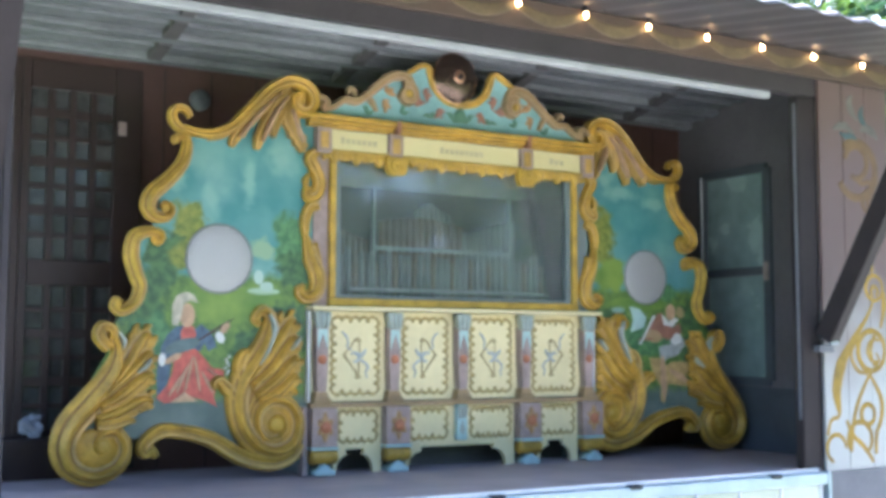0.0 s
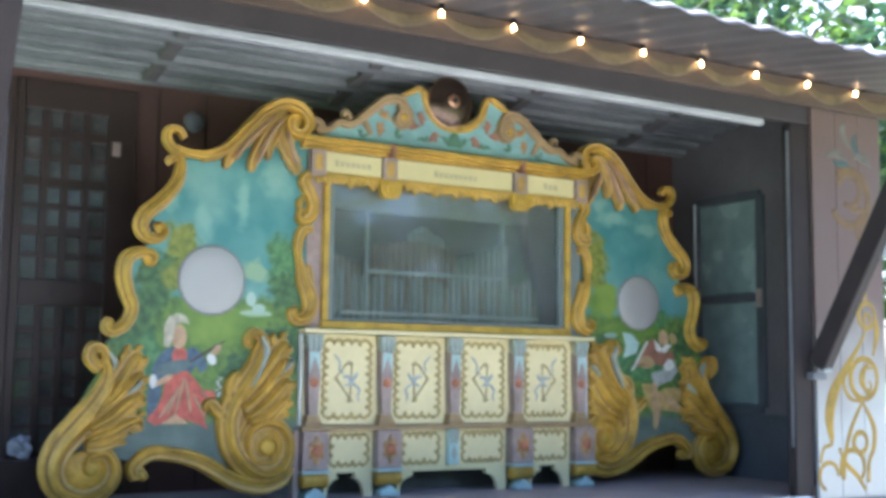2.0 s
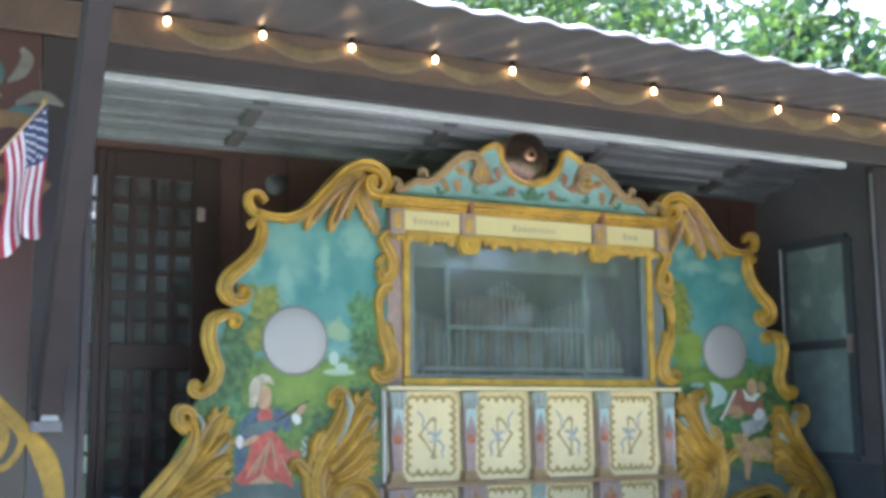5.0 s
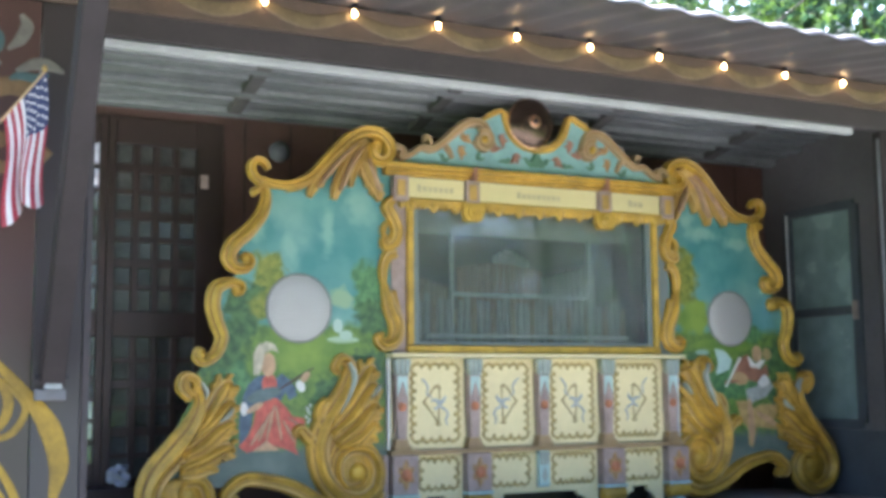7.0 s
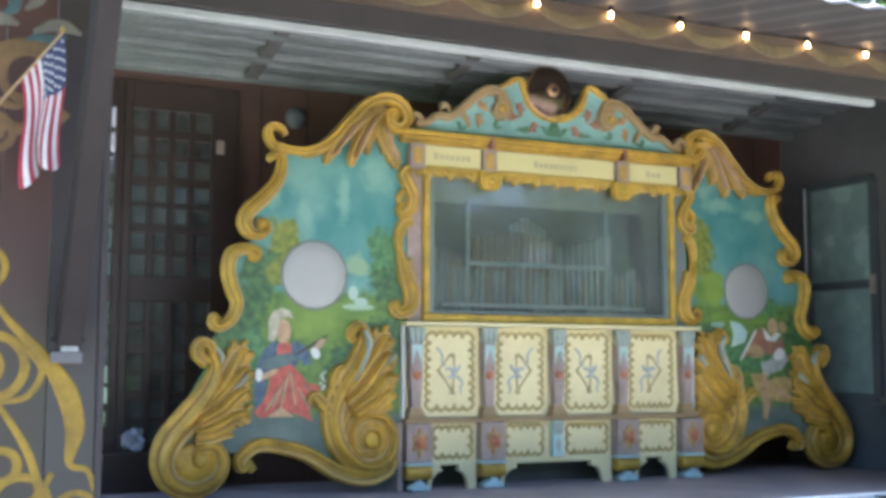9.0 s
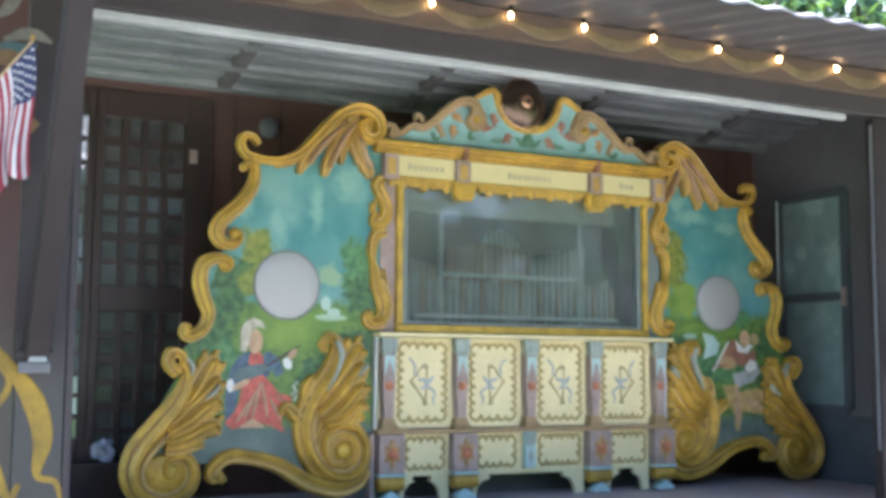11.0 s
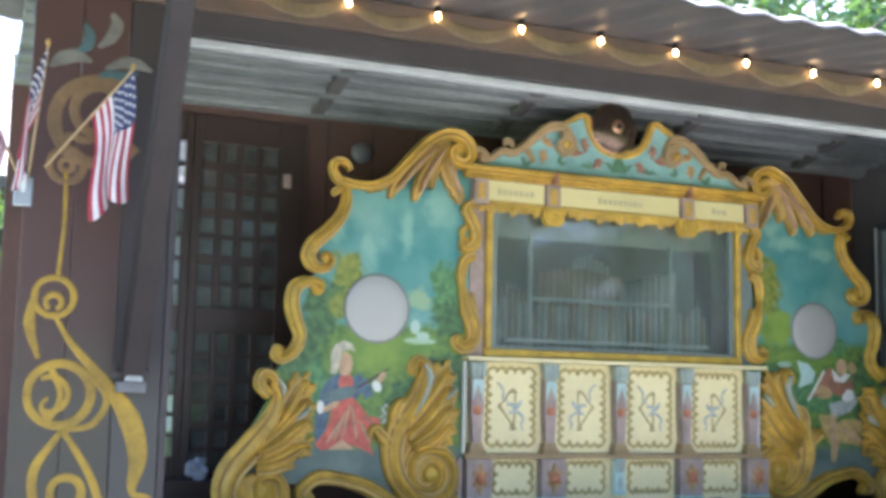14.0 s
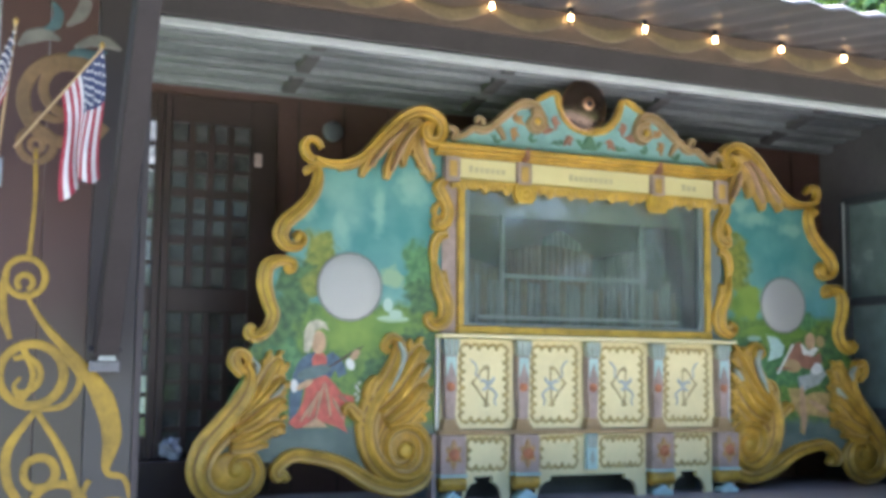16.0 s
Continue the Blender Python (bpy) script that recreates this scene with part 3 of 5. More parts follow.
# inner jamb boards
struct("trim_jamb", box(1.44, 1.573, YF + 0.0, YF + 0.06, 1.0, 2.92, 0.006), STRUT, "blue-black jamb board")
struct("trim_jamb_edge", box(1.432, 1.438, YF + 0.01, YF + 0.03, 1.25, 2.88, 0.002), SKIRT, "thin pale metal edge strip")
struct("trim_jamb_left", box(-2.472, -2.446, YF - 0.026, YF + 0.04, 1.005, 2.92, 0.004), BEAM, "dark brown jamb board")


def painted_panel(s, x_in, x_out, label, edge=0.0):
    """A front panel of three upright boards with painted scrollwork; s mirrors it."""
    p = empty("front_panel", label, "wall panel", "painted front panels")
    w = (x_out - x_in - s * edge) / 3
    for i in range(3):
        a, b = sorted((x_in + s * edge + i * w, x_in + s * edge + (i + 1) * w))
        # left boards take the shaded copies of the panel paint
        part("board", box(a + 0.002, b - 0.002, YF - 0.022, YF - 0.002, 0.985 if s > 0 else 0.93, 3.015, 0.003), PANEL if s > 0 else (PANEL_STRUTSHADE if i == 0 else PANEL_SHADED), p)
    yf = YF - 0.0225

    def px(q):
        return [(x_in + s * u, z) for u, z in q]

    def stroke(text, ws, m=YPAINT, nm="painted_scroll"):
        part(nm, ribbon(bmesh.new(), px(pts(text)), ws, 0.0022, yf, 0, 0, 5, 0.0004), m, p, "", True)

    def ringstroke(u, z, r, wd, m=YPAINT, a0=0, a1=360):
        q = [(u + r * math.cos(radians(a0 + (a1 - a0) * i / 14)), z + r * math.sin(radians(a0 + (a1 - a0) * i / 14))) for i in range(15)]
        part("painted_scroll", ribbon(bmesh.new(), px(q), [wd, wd * 1.2, wd], 0.0022, yf, 0, 0, 4, 0.0004), m, p, "", True)

    ringstroke(0.440, 1.933, 0.066, 0.010)
    ringstroke(0.440, 1.915, 0.026, 0.009, YPAINT, -60, 250)
    stroke("0.425,2.38 0.42,2.2 0.43,2.01", [0.008, 0.007, 0.008])
    stroke("0.50,1.95 0.515,1.84 0.48,1.72", [0.010, 0.020, 0.008])
    stroke("0.44,1.88 0.37,1.77 0.25,1.64 0.165,1.52 0.13,1.39 0.145,1.27 0.085,1.245 0.055,1.17", [0.006, 0.012, 0.020, 0.038, 0.034, 0.012, 0.010, 0.010])
    ringstroke(0.405, 1.60, 0.105, 0.014)
    ringstroke(0.435, 1.60, 0.06, 0.009, YPAINT, 60, 300)
    stroke("0.44,1.70 0.40,1.60 0.43,1.52 0.46,1.56 0.44,1.59", [0.012, 0.010, 0.010, 0.008, 0.006])
    stroke("0.32,1.68 0.245,1.59 0.29,1.50 0.386,1.48", [0.008, 0.012, 0.012, 0.008])
    stroke("0.386,1.48 0.47,1.35 0.467,1.24 0.43,1.17 0.42,1.06", [0.010, 0.017, 0.016, 0.014, 0.012])
    stroke("0.386,1.48 0.29,1.33 0.245,1.20 0.23,1.08", [0.010, 0.014, 0.014, 0.012])
    ringstroke(0.365, 1.268, 0.052, 0.013)
    ringstroke(0.30, 1.14, 0.09, 0.012, YPAINT, -40, 220)
    ringstroke(0.12, 1.10, 0.07, 0.010, YPAINT, 0, 250)
    stroke("0.20,1.24 0.25,1.16 0.33,1.10 0.40,1.02", [0.01, 0.014, 0.014, 0.01])
    # upper ornament: faded scrolls, and leaves with haze put into their colours
    ringstroke(0.425, 2.395, 0.058, 0.012, FADED)
    ringstroke(0.425, 2.395, 0.022, 0.009, FADED)
    ringstroke(0.325, 2.560, 0.150, 0.020, FADED, -150, 130)
    ringstroke(0.325, 2.600, 0.085, 0.015, FADED, -120, 170)
    stroke("0.30,2.52 0.36,2.49 0.42,2.50 0.45,2.47", [0.008, 0.014, 0.014, 0.008], FADED)
    for text, ws, m in (("0.50,2.74 0.46,2.775 0.41,2.79 0.36,2.775", [0.006, 0.026, 0.024, 0.006], HAZELEAF), ("0.36,2.70 0.30,2.735 0.25,2.735 0.20,2.75", [0.005, 0.018, 0.016, 0.005], TEALLEAF),
                        ("0.42,2.80 0.38,2.83 0.37,2.87 0.39,2.91", [0.006, 0.020, 0.018, 0.006], TEALLEAF), ("0.31,2.755 0.25,2.785 0.20,2.785 0.15,2.765", [0.008, 0.022, 0.022, 0.006], HAZELEAF),
                        ("0.34,2.83 0.30,2.87 0.28,2.92 0.30,2.96", [0.006, 0.022, 0.024, 0.008], HAZELEAF), ("0.46,2.66 0.40,2.70 0.33,2.70 0.27,2.68", [0.006, 0.014, 0.014, 0.005], FADED)):
        stroke(text, ws, m, "painted_leaf")
    return p


painted_panel(1, 1.53, 2.11, "tall board panel, white below and brown above, with ochre painted scrolls", 0.045)
painted_panel(-1, -2.41, -2.97, "tall board panel with ochre scrolls, small flags fixed to it", 0.063)

# awning struts
for x, lean, foot, lb in ((1.545, 0.06, 1.66, "dark wooden strut from the painted panel up to the eave"), (-2.58, 0.0, 1.68, "dark wooden strut propping the eave, iron foot bracket")):
    s = empty("awning_strut", lb, "strut", "awning struts")
    part("arm", bar((x, -1.065, foot), (x + lean, -1.80, 3.02), 0.105, 0.075, bevel=0.004), STRUT, s)
    part("bracket", box(x - 0.050, x + 0.050, -1.07, -1.024, foot - 0.068, foot - 0.030, 0.005), SKIRT, s, "grey steel foot bracket")
    part("bracket_ear", slab([(x - 0.03, foot - 0.03), (x + 0.03, foot - 0.03), (x + 0.008, foot + 0.09), (x - 0.008, foot + 0.09)], -1.118, -1.108), STEEL, s, "pointed steel ear")
    part("bolt", rod((x - 0.056, -1.06, foot + 0.01), (x + 0.056, -1.06, foot + 0.01), 0.009), IRON, s)

# ---- glazed door at the left of the back wall ----
door = tagged(new("door_1"), "dark wooden door with many small square panes", "door", "", "structure")
DX1 = -1.521
for a, b in ((-2.10, -2.06), (-1.66, DX1)):
    part("stile", box(a, b, YB - 0.03, YB + 0.02, 1.02, 3.0, 0.004), DOORBROWN, door)
for c, d in ((1.02, 1.22), (1.905, 2.03), (2.86, 3.0)):
    part("rail", box(-2.06, DX1, YB - 0.026, YB + 0.018, c, d, 0.004), DOORBROWN, door)
rows_z = [(1.22, 1.905, 6), (2.03, 2.86, 7)]
for a, b, n in ((-2.06, -1.66, 4),):
    for c, d, k in rows_z:
        for i in range(1, n):
            x = a + (b - a) * i / n
            part("glazing_bar", box(x - 0.017, x + 0.017, YB - 0.022, YB + 0.012, c, d, 0.003), DOORBROWN, door)
        for j in range(1, k):
            z = c + (d - c) * j / k
            part("glazing_bar", box(a, b, YB - 0.020, YB + 0.012, z - 0.013 - 0.010 * (j % 2 == 0), z + 0.013 + 0.010 * (j % 2 == 0), 0.003), DOORBROWN, door)
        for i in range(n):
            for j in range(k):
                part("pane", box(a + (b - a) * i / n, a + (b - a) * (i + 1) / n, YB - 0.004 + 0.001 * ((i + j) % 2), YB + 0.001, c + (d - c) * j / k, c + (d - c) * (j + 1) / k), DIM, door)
door2 = tagged(new("door_2"), "dark wooden door leaf with clear square panes", "door", "", "structure")
for a, b in ((-2.140, -2.102), (-2.62, -2.55)):
    part("stile", box(a, b, YB - 0.03, YB + 0.02, 1.02, 3.0, 0.004), DOORBROWN, door2)
for c, d in ((1.02, 1.30), (1.905, 2.03), (2.86, 3.0)):
    part("rail", box(-2.549, -2.141, YB - 0.026, YB + 0.018, c, d, 0.004), DOORBROWN, door2)
for c, d, k in ((1.30, 1.905, 6), (2.03, 2.86, 7)):
    for x in (-2.242, -2.344, -2.446):
        part("glazing_bar", box(x - 0.013, x + 0.013, YB - 0.022, YB + 0.012, c, d, 0.003), DOORBROWN, door2)
    for j in range(1, k):
        z = c + (d - c) * j / k
        part("glazing_bar", box(-2.549, -2.141, YB - 0.020, YB + 0.010, z - 0.011, z + 0.011, 0.003), DOORBROWN, door2)
    for i in range(4):
        part("pane", box(-2.549 + i * 0.102, -2.447 + i * 0.102, YB - 0.004, YB - 0.001, c, d), GLASS, door2)
struct("wall_back_left", box(XL, -2.625, YB, YB + 0.08, 0.9, 2.98), BROWN, "brown painted wall beside the door leaves")
part("lock_plate", box(-1.64, -1.60, YB - 0.036, YB - 0.03, 2.66, 2.73, 0.004), LILAC, door, "small pink-grey plate")

# ---- the organ ----
ORG = empty("band_organ", "carved fairground band organ, gold scrolls, painted wings and cream panels", "organ", at=(0, 0, 1.0))
# case
case = bmesh.new()
for q in ((-0.84, -0.80, 0.02, 0.55, 0, 1.74), (0.80, 0.84, 0.02, 0.55, 0, 1.74), (-0.80, 0.80, 0.51, 0.55, 0, 1.74), (-0.80, 0.80, 0.02, 0.51, 1.70, 1.74), (-0.80, 0.80, 0.03, 0.51, 0.76, 0.795)):
    box(*q, 0, case)
case_ob = part("case", case, CASE, ORG, "dark grey green wooden case")
for s_ in (-1, 1):
    part("side_post", box(s_ * 0.866, s_ * 0.892, -0.03, 0.03, 0.0, 0.325, 0.004), LILAC, ORG, "thin lilac corner post")
    part("side_post", box(s_ * 0.857, s_ * 0.869, -0.03, 0.03, 0.348, 0.788, 0.003), WHITEP, ORG, "thin white corner strip")
# pipes behind the glass
back = part("backboard", box(-0.79, 0.79, 0.46, 0.50, 0.80, 1.69), DARK, ORG, "dark inner back")
inner = part("pipe_chest", box(-0.68, 0.66, 0.16, 0.40, 0.80, 0.86, 0.006), PIPEWOOD, ORG, "wooden chest with pipes")


def pipe(x, y, z0, z1, r, m):
    b = lathe([(r * 0.35, z0), (r, z0 + 0.06), (r, z1), (r * 0.8, z1 + 0.002)], 10, None, Matrix.Translation((x, y, 0)))
    part("pipe", b, m, inner, "", True)


for i in range(34):
    x = -0.64 + i * 0.039
    pipe(x, 0.17, 0.86, 1.04 + 0.05 * abs(math.sin(i * 0.55)) + 0.02 * (i % 3), 0.014, PIPE if i % 3 else PIPEWOOD)
for i in range(13):
    x = -0.33 + i * 0.040
    pipe(x, 0.24, 0.95, 1.285 + 0.02 * math.cos((i - 6) * 0.4), 0.016, PIPEROSE)
for i in range(7):
    x = -0.105 + i * 0.033
    pipe(x, 0.27, 1.10, 1.395 - 0.018 * abs(i - 2.5), 0.013, PIPEBRIGHT)
for i in range(10):
    pipe(-0.68 + i * 0.034, 0.34, 0.9, 1.27 - 0.010 * i, 0.014, PIPEWOOD)
    pipe(0.20 + i * 0.040, 0.34, 0.9, 1.24 + 0.010 * i, 0.017, PIPE)
for x in (-0.438, 0.404):
    part("inner_post", box(x - 0.010, x + 0.010, 0.12, 0.14, 0.86, 1.44, 0.003), INNERGREY, inner, "pale grey upright")
part("inner_rail", box(-0.428, 0.394, 0.122, 0.138, 1.112, 1.134, 0.003), INNERGREY, inner, "pale grey cross rail")
part("inner_rail", box(-0.57, 0.64, 0.10, 0.14, 0.898, 0.916, 0.003), WHITEP, inner, "white lower rail")
part("inner_header", box(-0.74, 0.78, 0.142, 0.160, 1.432, 1.66, 0.003), INNERGREY, inner, "pale grey header board")
part("inner_side", box(0.682, 0.79, 0.142, 0.160, 0.80, 1.4315, 0.003), INNERSIDE, inner, "grey green side board")
part("bass_drum", lathe([(0.12, -0.05), (0.125, -0.04), (0.125, 0.04), (0.115, 0.05), (0.004, 0.048)], 28, None, Matrix.Translation((0.05, 0.205, 0.965)) @ Matrix.Rotation(radians(90), 4, "X") @ Matrix.Scale(0.72, 4)), PIPE, inner, "dull metal drum", True)
pane = part("pane", box(-0.715, 0.715, 0.012, 0.016, 0.845, 1.57), GLASS, ORG, "clear glass over the pipes, haze mixed into it")
pane.visible_shadow = False
# window frame
fr = part("window_frame", box(-0.76, 0.76, -0.03, 0.02, 0.812, 0.853, 0.008), GOLDY, ORG, "yellow gold frame")
for s in (-1, 1):
    part("frame_side", box(s * 0.722, s * 0.757, -0.028, 0.02, 0.854, 1.55, 0.008), GOLDY, fr)
    part("frame_inner", box(s * 0.690, s * 0.7215, -0.008, 0.02, 0.854, 1.55, 0.003), CASE, fr, "dark inner strip")
    # right board gets a dark colour in place of the shadow there
    part("side_board", box(s * 0.758, s * 0.838, -0.004, 0.019, 0.812, 1.559), LILAC if s < 0 else CASE, ORG, "lilac grey side board" if s < 0 else "side board with its shadow coloured in as slate grey")
part("frame_foot", box(-0.69, 0.69, -0.004, 0.02, 0.854, 0.872, 0.003), CASE, fr)
# cornice, sign band
cor = bmesh.new()
for y0, z0, z1 in ((-0.035, 1.690, 1.706), (-0.055, 1.707, 1.724), (-0.075, 1.725, 1.750)):
    box(-0.875 - y0 * -0.2, 0.875, y0, 0.05, z0, z1, 0.006, cor)
part("cornice", cor, GOLD, ORG, "stepped gold cornice")
for s in (-1, 1):
    part("cornice_break", box(s * 0.40 - 0.012, s * 0.40 + 0.012, -0.083, 0.04, 1.688, 1.753, 0.003), RUST, ORG, "dark brown joint")
part("frieze", box(-0.84, 0.84, -0.02, 0.03, 1.560, 1.690), LILAC, ORG, "lilac grey frieze")
for a, b, ws in ((-0.760, -0.446, (0.21,)), (-0.355, 0.354, (0.27,)), (0.456, 0.771, (0.10,))):
    sg = part("sign_panel", box(a, b, -0.034, -0.021, 1.572, 1.684, 0.003), SIGNCREAM, ORG, "ivory sign panel with faint lettering")
    total = ws[0]
    n = max(3, int(total / 0.03))
    for i in range(n):
        x = (a + b) / 2 - total / 2 + i * total / n
        part("lettering_bar", box(x, x + total / n * 0.72, -0.0352, -0.034, 1.615, 1.650 if i == 0 else 1.642), LETTER, sg)
for x in (-0.80, -0.40, 0.405, 0.82):
    bl = part("frieze_block", box(x - 0.040, x + 0.040, -0.050, -0.02, 1.562, 1.688, 0.006), LILAC, ORG, "lilac block with gold inset")
    part("inset", box(x - 0.024, x + 0.020, -0.055, -0.05, 1.585, 1.665, 0.004), GOLD2, bl)
# hanging valance, carved in lobes
val = bmesh.new()
for k in range(51):
    x = -0.755 + k * 0.0302
    ribbon(val, [(x, 1.578), (x + 0.003, 1.560), (x - 0.002, 1.543 + 0.006 * math.sin(k * 2.3))], [0.013, 0.018, 0.011], 0.018 + 0.006 * (k % 2), -0.028, 1, 0.4, 3)
for k in range(13):
    x = -0.74 + k * 0.1233
    if min(abs(x - 0.40), abs(x + 0.40)) > 0.05:
        ribbon(val, [(x, 1.556), (x + 0.003, 1.535), (x, 1.512)], [0.034, 0.026, 0.006], 0.020, -0.030, 2, 0.4, 4)
        for o in (-0.045, 0.045):
            ribbon(val, [(x + o, 1.556), (x + o, 1.544), (x + o * 0.9, 1.532)], [0.020, 0.020, 0.012], 0.018, -0.026, 1, 0.4, 3)
ribbon(val, [(-0.78, 1.572), (0, 1.572), (0.78, 1.572)], [0.010, 0.010], 0.014, -0.036, 1, 0.2, 12)
for x in (-0.40, 0.40):
    boss = part("valance_boss", slab([(x - 0.062, 1.570), (x + 0.062, 1.570), (x + 0.058, 1.510), (x + 0.040, 1.480), (x - 0.040, 1.480), (x - 0.058, 1.510)], -0.060, -0.02), GOLDY, ORG, "square yellow gold boss")
    part("boss_rose", lathe([(0.040, 0), (0.040, 0.006), (0.030, 0.010), (0.026, 0.004), (0.016, 0.006), (0.010, 0.016), (0.002, 0.018)], 18, None, Matrix.Translation((x, -0.060, 1.525)) @ Matrix.Rotation(radians(90), 4, "X")), GOLDY, boss, "", True)
part("valance", val, [GOLDY, GROOVESHADE, LOBELIGHT], ORG, "carved yellow gold valance", True)



def scallops(x0, x1, z0, z1, wd, step, amp):
    """A border of small c-shaped scrolls, with a knob where two meet."""
    b = bmesh.new()
    for (ax, az), (bx, bz) in (((x0, z0), (x1, z0)), ((x1, z0), (x1, z1)), ((x1, z1), (x0, z1)), ((x0, z1), (x0, z0))):
        ln = math.hypot(bx - ax, bz - az)
        n = max(3, round(ln / step))
        n += 1 - n % 2
        dx, dz = (bx - ax) / ln, (bz - az) / ln
        for j in range(n):
            q = []
            for t in (-0.5, -0.3, 0.0, 0.3, 0.5):
                u = (j + 0.5 + t) / n * ln
                o = -amp * math.cos(t * 3.14159)
                q.append((ax + dx * u - dz * o, az + dz * u + dx * o))
            ribbon(b, q, [wd, wd * 0.7, wd * 1.1, wd * 0.7, wd], 0.004, -0.0002 - 0.0005 * (j % 2), 0, 0, 3, 0.0)
            if j:
                u, k = j / n * ln, 1.0 if j % 2 else 0.6
                q = [(ax + dx * (u + f * amp) - dz * o, az + dz * (u + f * amp) + dx * o) for f, o in ((0, -0.002), (0.25, amp * 0.8 * k), (-0.2, amp * 1.7 * k))]
                ribbon(b, q, [wd, wd * 1.35 * k, wd * 0.7], 0.005, -0.0012, 0, 0, 3, 0.0)
    return b


# lower front
part("shelf", box(-0.87, 0.88, -0.085, 0.03, 0.792, 0.811, 0.005), CREAM, ORG, "narrow cream shelf")
part("middle_band", box(-0.86, 0.88, -0.045, 0.03, 0.322, 0.346, 0.005), TAN, ORG, "tan moulding")
part("front_board", box(-0.855, 0.856, 0.008, 0.029, 0.349, 0.788), CREAM, ORG, "cream front board")
panels = ((-0.762, -0.441), (-0.363, -0.042), (0.04, 0.355), (0.436, 0.771))
for i, (a, b) in enumerate(panels):
    pn = part("panel", box(a, b, 0.0, 0.03, 0.347, 0.790, 0.003), CREAM, ORG, "cream panel with scroll border and lyre")
    part("border", scallops(a + 0.040, b - 0.040, 0.392, 0.752, 0.0090, 0.046, 0.0105), BROWNLINE, pn, "umber scroll border", True)
    s = 1 if i % 2 == 0 else -1
    cx = (a + b) / 2

    def at(text):
        return [(cx + s * u, z) for u, z in pts(text)]

    hp = bmesh.new()
    ribbon(hp, at("-0.062,0.577 -0.035,0.605 -0.010,0.640 0.014,0.652 0.028,0.640"), [0.006, 0.004, 0.005, 0.010, 0.007], 0.006, -0.0005, 0, 0, 5, 0)
    ribbon(hp, at("-0.066,0.580 -0.030,0.535 0.0,0.495 0.014,0.474"), [0.008, 0.0045, 0.0045, 0.006], 0.006, -0.0005, 0, 0, 5, 0)
    ribbon(hp, at("0.024,0.645 0.022,0.56 0.016,0.47"), [0.004, 0.0035, 0.006], 0.005, -0.0005, 0, 0, 5, 0)
    ribbon(hp, at("0.0,0.468 0.014,0.464 0.030,0.468"), [0.006, 0.007, 0.006], 0.006, -0.0005, 0, 0, 4, 0)
    part("lyre", hp, OLIVE, pn, "olive tan painted lyre", True)
    rb = bmesh.new()
    ribbon(rb, at("-0.075,0.69 -0.055,0.672 -0.040,0.645 -0.045,0.615 -0.02,0.60"), [0.004, 0.006, 0.005, 0.005, 0.004], 0.004, -0.002, 0, 0, 5, 0)
    ribbon(rb, at("-0.025,0.582 0.0,0.585 0.025,0.572 0.05,0.59 0.055,0.605"), [0.005, 0.008, 0.013, 0.008, 0.005], 0.005, -0.003, 1, 0.2, 5, 0)
    ribbon(rb, at("0.025,0.575 0.015,0.55 -0.01,0.54"), [0.010, 0.009, 0.005], 0.004, -0.0025, 0, 0, 5, 0)
    ribbon(rb, at("0.03,0.55 0.055,0.535 0.07,0.515 0.058,0.49 0.066,0.462"), [0.008, 0.006, 0.006, 0.005, 0.004], 0.004, -0.002, 0, 0, 5, 0)
    part("painted_bow", rb, PALEBLUE, pn, "pale blue painted bow", True)

for x in (-0.80, -0.402, 0.0, 0.395, 0.815):
    pil = slab([(x - 0.032, 0.72), (x + 0.032, 0.72), (x + 0.031, 0.55), (x + 0.022, 0.40), (x - 0.022, 0.40), (x - 0.031, 0.55)], -0.045, 0.007)
    pl = part("pilaster", pil, LILAC, ORG, "lilac pilaster narrowing to its foot")
    cp = bmesh.new()
    for j, o in enumerate((-0.026, 0.0, 0.026)):
        ribbon(cp, [(x + o * 1.1, 0.785), (x + o * 1.05, 0.745), (x + o * 0.85, 0.705)], [0.015, 0.013, 0.009], 0.022, -0.044, 1, 0.3, 4, 0.03)
    part("capital", cp, [BLUEGREY, SLATETEAL, AQUA], pl, "blue grey fluted capital", True)
    part("gem", slab([(x - 0.026, 0.70), (x + 0.026, 0.70), (x + 0.026, 0.60), (x + 0.018, 0.63), (x, 0.68), (x - 0.018, 0.63), (x - 0.026, 0.60)], -0.050, -0.044), AQUA, pl, "pale blue painted notch")
    part("drop", slab([(x, 0.665), (x + 0.018, 0.60), (x, 0.56), (x - 0.018, 0.60)], -0.052, -0.044), LILAC, pl)
    part("boss", lathe([(0.024, 0), (0.022, 0.006), (0.012, 0.012), (0.003, 0.014)], 16, None, Matrix.Translation((x, -0.044, 0.555)) @ Matrix.Rotation(radians(90), 4, "X")), BOSS, pl, "orange red boss", True)
    part("foot", lathe([(0.046, 0.347), (0.046, 0.358), (0.040, 0.366), (0.034, 0.380), (0.032, 0.398)], 4, None, Matrix.Translation((x, -0.012, 0)) @ Matrix.Rotation(radians(45), 4, "Z") @ Matrix.Diagonal((1.38, 1.38, 1, 1))), TAN, pl, "dull tan foot")

